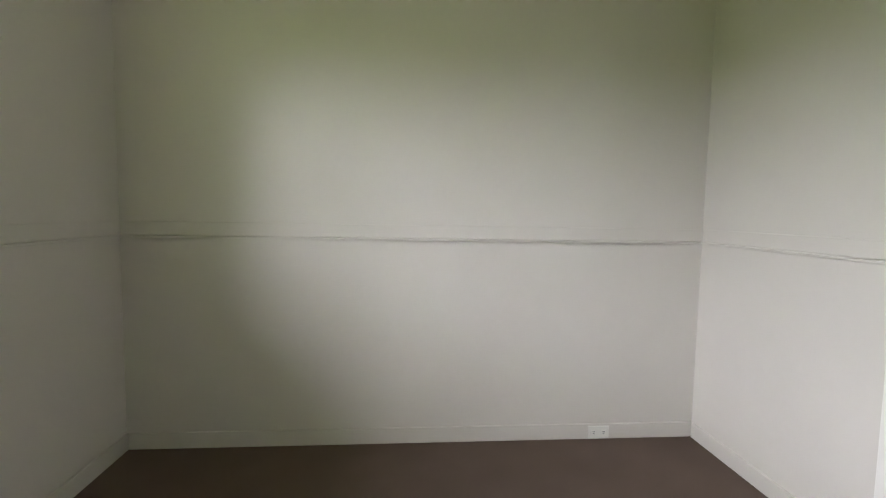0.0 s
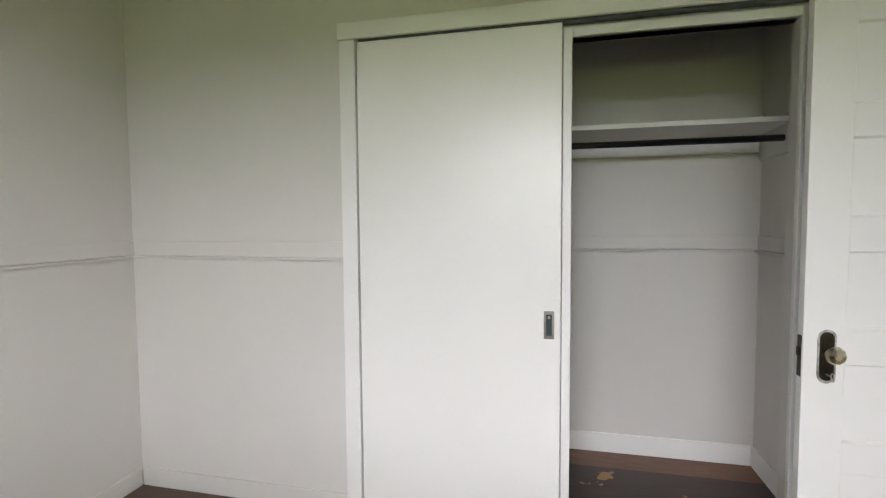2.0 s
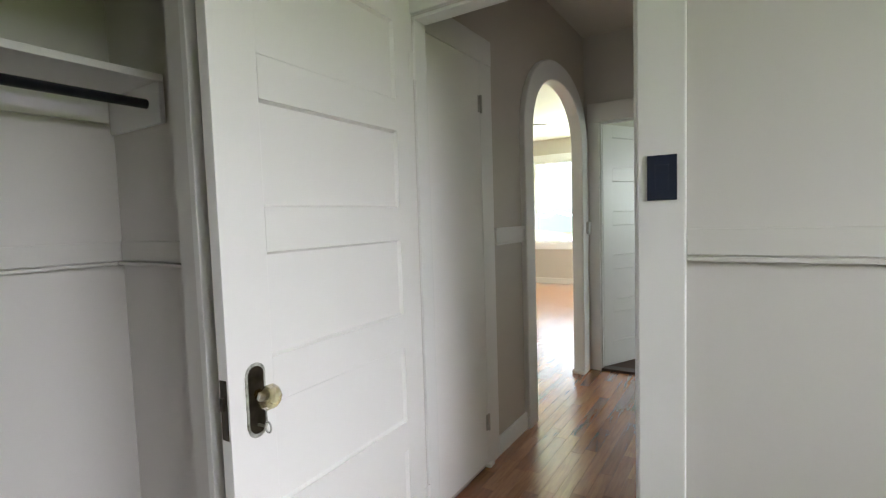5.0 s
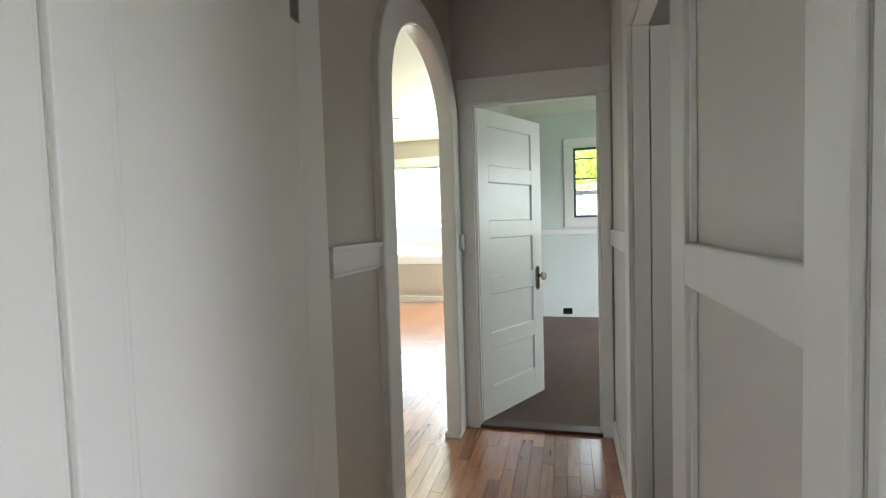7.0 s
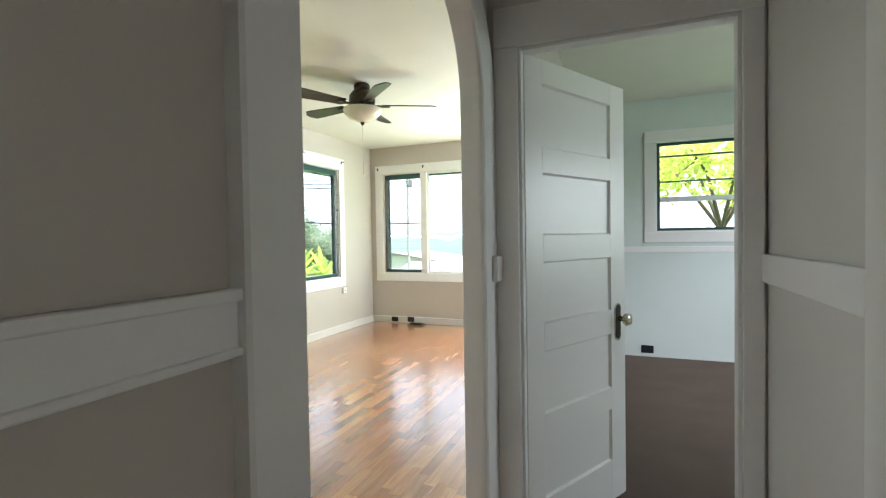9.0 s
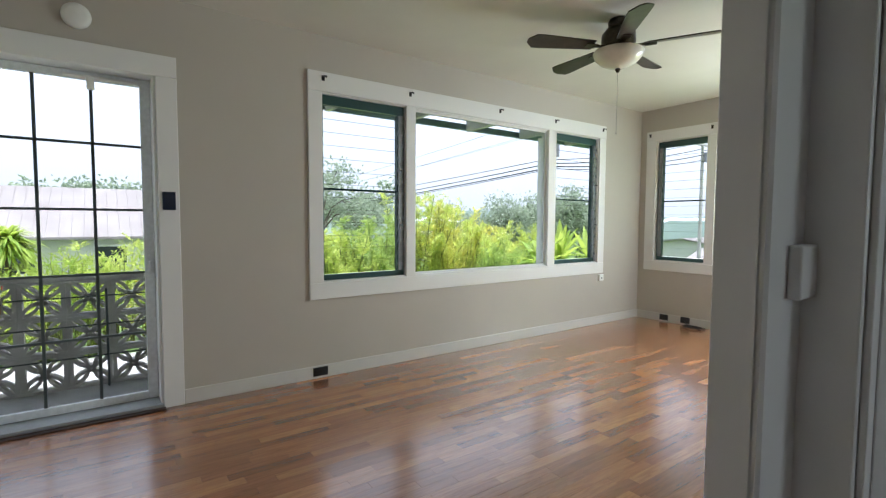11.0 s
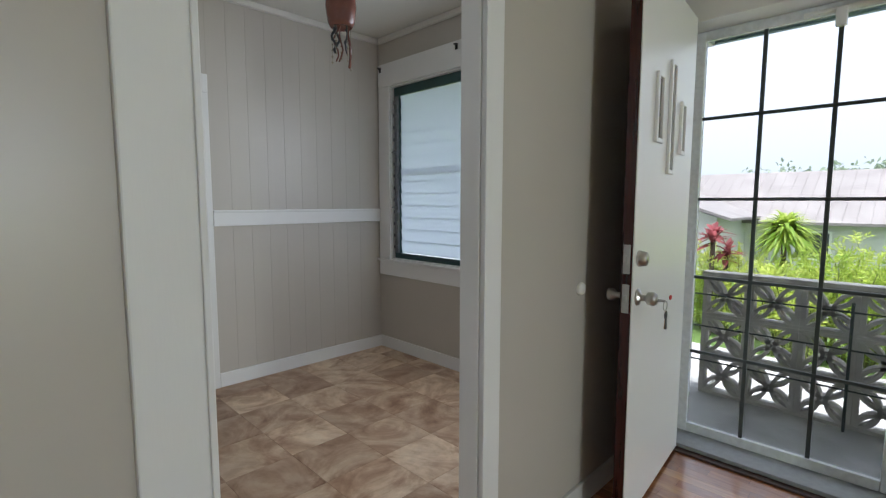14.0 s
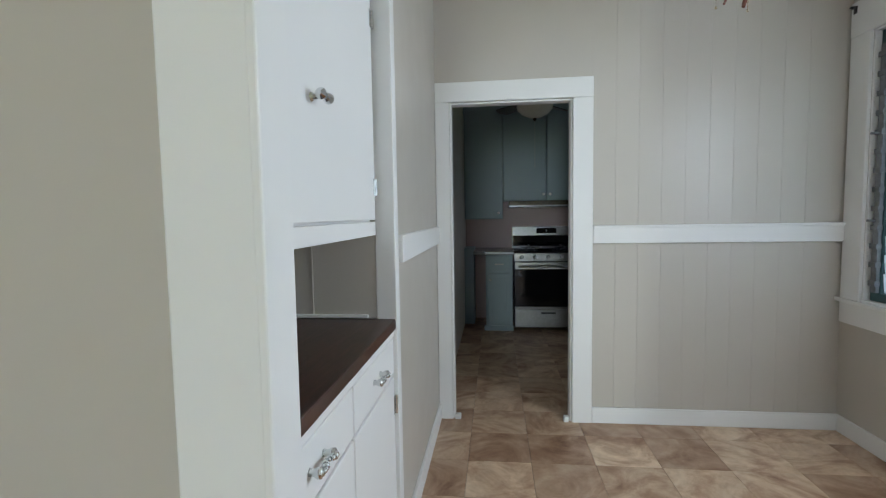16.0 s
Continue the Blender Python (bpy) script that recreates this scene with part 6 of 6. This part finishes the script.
for k, (x, y) in enumerate(((-9.3, 4.75), (-9.1, 3.7), (-10.2, 0.4))):
    plume_bush("shrub with yellow and orange flowers", (x, y, gz(x, y) + 0.0), 1.35, 0.45, 10, 8, 0.075, YELLOWLEAF, 95 + k, "flowering_shrub")
crown_tree("leafy green tree beside second bedroom", (2.2, 13.5, gz(2.2, 13.5)), 4.6, 2.0, 5000, 0.16, HEDGE, 120)
for k, (x, y, h) in enumerate(((-60, 4, 7.5), (-62, 12, 7), (-58, -4, 6.8), (-66, 20, 8), (-40, 22, 6), (-70, -8, 7))):
    crown_tree("far dark green tree beyond the roofs", (x, y, gz(x, y)), h, 4.0, 2200, 0.55, GREYLEAF, 130 + k)

# far woods and hills, with the air's haze mixed into their colours
def ridge(name, label, pts, depth, mat, seed, rough):
    rng = np.random.default_rng(seed)
    bm = bmesh.new()
    prev = None
    for (x, y, z0, z1) in pts:
        j = rng.uniform(-rough, rough)
        row = (bm.verts.new((x, y, z0)), bm.verts.new((x, y, z1 + j)), bm.verts.new((x * depth, y * depth, z1 + j + 1)), bm.verts.new((x * depth, y * depth, z0)))
        if prev:
            for k in range(4):
                bm.faces.new((prev[k], prev[(k + 1) % 4], row[(k + 1) % 4], row[k]))
        prev = row
    tagged(part(name, bm, mat), label, "backdrop", kind="structure")


ridge("backdrop_woods", "far woods with pale haze in their colour", [(-150 * math.cos(a), 150 * math.sin(a), -12, 1.2 + 0.5 * math.sin(a * 23)) for a in np.linspace(-0.9, 1.9, 120)], 1.1, HAZEDWOODS, 7, 1.0)
ridge("backdrop_hills", "horizon hills with pale blue haze in their colour", [(-900 * math.cos(a), 900 * math.sin(a), -30, 14 + 6 * math.sin(a * 3.1) + 3 * math.sin(a * 11)) for a in np.linspace(-1.2, 2.2, 90)], 1.2, HAZE, 8, 1.5)

# utility poles and lines
def utility_pole(base, h, label):
    t = thing("utility_pole", label, "utility pole", at=base)
    x, y, z = base
    bm = bmesh.new()
    rod(bm, base, (x, y, z + h), 0.1, 0.075, 12)
    part("pole", bm, POLE, t)
    bm = bmesh.new()
    box(bm, x - 0.06, x + 0.06, y - 1.1, y + 1.1, z + h - 0.7, z + h - 0.58, 0.01)
    part("crossarm", bm, POLE, t)
    bm = bmesh.new()
    rod(bm, (x + 0.22, y, z + h - 1.6), (x + 0.22, y, z + h - 1.1), 0.12, seg=14)
    part("transformer", bm, STEEL, t)
    for s in (-0.9, 0.0, 0.9):
        bm = bmesh.new()
        lathe(bm, [(0.03, 0.0), (0.05, 0.05), (0.03, 0.1), (0.04, 0.14)], (x, y + s, z + h - 0.58), 10)
        part("insulator", bm, IVORY, t)


def line(a, b, sag, r=0.014):
    c = bpy.data.curves.new("power_line", "CURVE")
    c.dimensions, c.bevel_depth, c.bevel_resolution = "3D", r, 1
    s = c.splines.new("POLY")
    s.points.add(16)
    for k in range(17):
        u = k / 16
        p = Vector(a).lerp(Vector(b), u) - Vector((0, 0, sag * 4 * u * (1 - u)))
        s.points[k].co = (*p, 1)
    c.materials.append(CABLE)
    tagged(new("power_line", c), "black overhead power line", "power line", "power lines")


P1, P2, P3 = (-11.2, 16.1), (-95.0, 25.0), (-12.9, 30.2)
for q in (P1, P2, P3):
    utility_pole((*q, ground_height(*q) - 0.1), {P1: 6.2, P2: 9.5, P3: 8.2}[q], "weathered wooden utility pole with wires")
for z1, z2, z3, s, r in ((3.4, 4.6, 5.6, -0.3, 0.014), (3.3, 3.6, 5.3, 0.0, 0.02), (3.2, 3.2, 5.0, 0.2, 0.024), (3.12, 3.0, 4.7, 0.1, 0.014), (4.7, 5.6, 6.3, 0.9, 0.007), (4.7, 5.4, 6.3, -0.9, 0.007), (4.5, 5.2, 6.1, 0.0, 0.007)):
    line((P1[0], P1[1] + s, z1), (P2[0], P2[1] + s, z2), 0.9, r)
    line((P1[0], P1[1] + s, z1), (P3[0], P3[1] + s, z3), 0.2, r)
line((P3[0], P3[1], 5.6), (9.0, 34.0, 5.9), 0.4, 0.02)
line((P3[0], P3[1], 5.2), (9.0, 34.0, 5.5), 0.4, 0.02)

# ---- floor pieces ----
def tiles():
    """Stone-look square tiles, each a part of the floor; cut ones along the walls."""
    w = 0.334
    owner = bpy.data.objects["floor_kitchen"]
    made = {}

    def cut(dx, dy):
        key = (round(dx, 3), round(dy, 3))
        if key not in made:
            bm = bmesh.new()
            box(bm, 0.0008, key[0] - 0.0008, 0.0008, key[1] - 0.0008, 0, 0.012, 0.0012)
            made[key] = mesh_of("tile", bm, TILE)
        return made[key]

    for j in range(-10, 7):
        y0, y1 = 0.256 + w * j, min(0.256 + w * (j + 1), 2.42)
        for k in range(8):
            x1, x0 = min(-0.846, -0.751 - w * k), -0.751 - w * (k + 1)
            o = new("tile", cut(x1 - x0, y1 - y0))
            o.parent, o.location = owner, (x0, y0, -0.012)


tiles()


def strips():
    """Laminate strips along y: the nearest as parts, the others joined."""
    w = 0.064
    rng = random.Random(5)
    owner = bpy.data.objects["floor_base"]
    lengths = (0.3, 0.42, 0.54, 0.66)
    meshes = {}
    for ln in lengths:
        bm = bmesh.new()
        box(bm, 0.0003, w - 0.0003, 0.0004, ln - 0.0004, 0, 0.012, 0.0007)
        meshes[ln] = mesh_of("strip", bm, STRIP)
    verts, faces, made = [], [], 0

    def add(x0, x1, y0, y1):
        k = len(verts)
        e = 0.0004
        z0, z1 = -0.012, 0.0
        verts.extend([(x0 + e, y0 + e, z1), (x1 - e, y0 + e, z1), (x1 - e, y1 - e, z1), (x0 + e, y1 - e, z1), (x0, y0, z0), (x1, y0, z0), (x1, y1, z0), (x0, y1, z0)])
        faces.extend([(k, k + 1, k + 2, k + 3), (k + 4, k + 5, k + 1, k), (k + 5, k + 6, k + 2, k + 1), (k + 6, k + 7, k + 3, k + 2), (k + 7, k + 4, k, k + 3)])

    x = XD
    while x < 0.92:
        x1 = min(x + w, 0.92)
        lo, hi = (2.46, 8.95) if x < -0.03 else (1.83, 4.235)
        y = lo - rng.random() * 0.5
        while y < hi:
            ln = rng.choice(lengths)
            y0, y1 = max(y, lo), min(y + ln, hi)
            whole = y0 == y and y1 == y + ln and x1 == x + w
            near = -1.3 < x < 0.9 and 2.2 < (y0 + y1) / 2 < 4.9
            if whole and near and made < 300:
                o = new("strip", meshes[ln])
                o.parent, o.location = owner, (x, y, -0.012)
                made += 1
            elif y1 - y0 > 0.01:
                add(x, x1, y0, y1)
            y += ln
        x += w
    me = bpy.data.meshes.new("strip_field")
    me.from_pydata(verts, [], faces)
    me.materials.append(STRIP)
    o = new("strip_field", me)
    o.parent = owner
    tagged(o, "reddish brown laminate strip flooring", kind="stuff")


strips()


def boards():
    """Upright boards of the nook wall above and below the rail."""
    owner = bpy.data.objects["wall_nook"]
    w = 0.134
    for z0, z1 in ((0.1, 1.13), (1.24, CZ - 0.045)):
        bm = bmesh.new()
        box(bm, 0.0003, w - 0.0003, 0, 0.0118, z0, z1, 0.0009)
        me = mesh_of("board", bm, GREIGE)
        x = -1.832 - w
        while x > XD - 0.02:
            o = new("board", me)
            o.parent, o.location = owner, (x, YN - 0.0119, 0)
            x -= w
    bm = bmesh.new()
    box(bm, -1.832, -0.87, YN - 0.0119, YN - 0.0004, 2.131, CZ - 0.045)
    part("board_head", bm, GREIGE, owner)


boards()
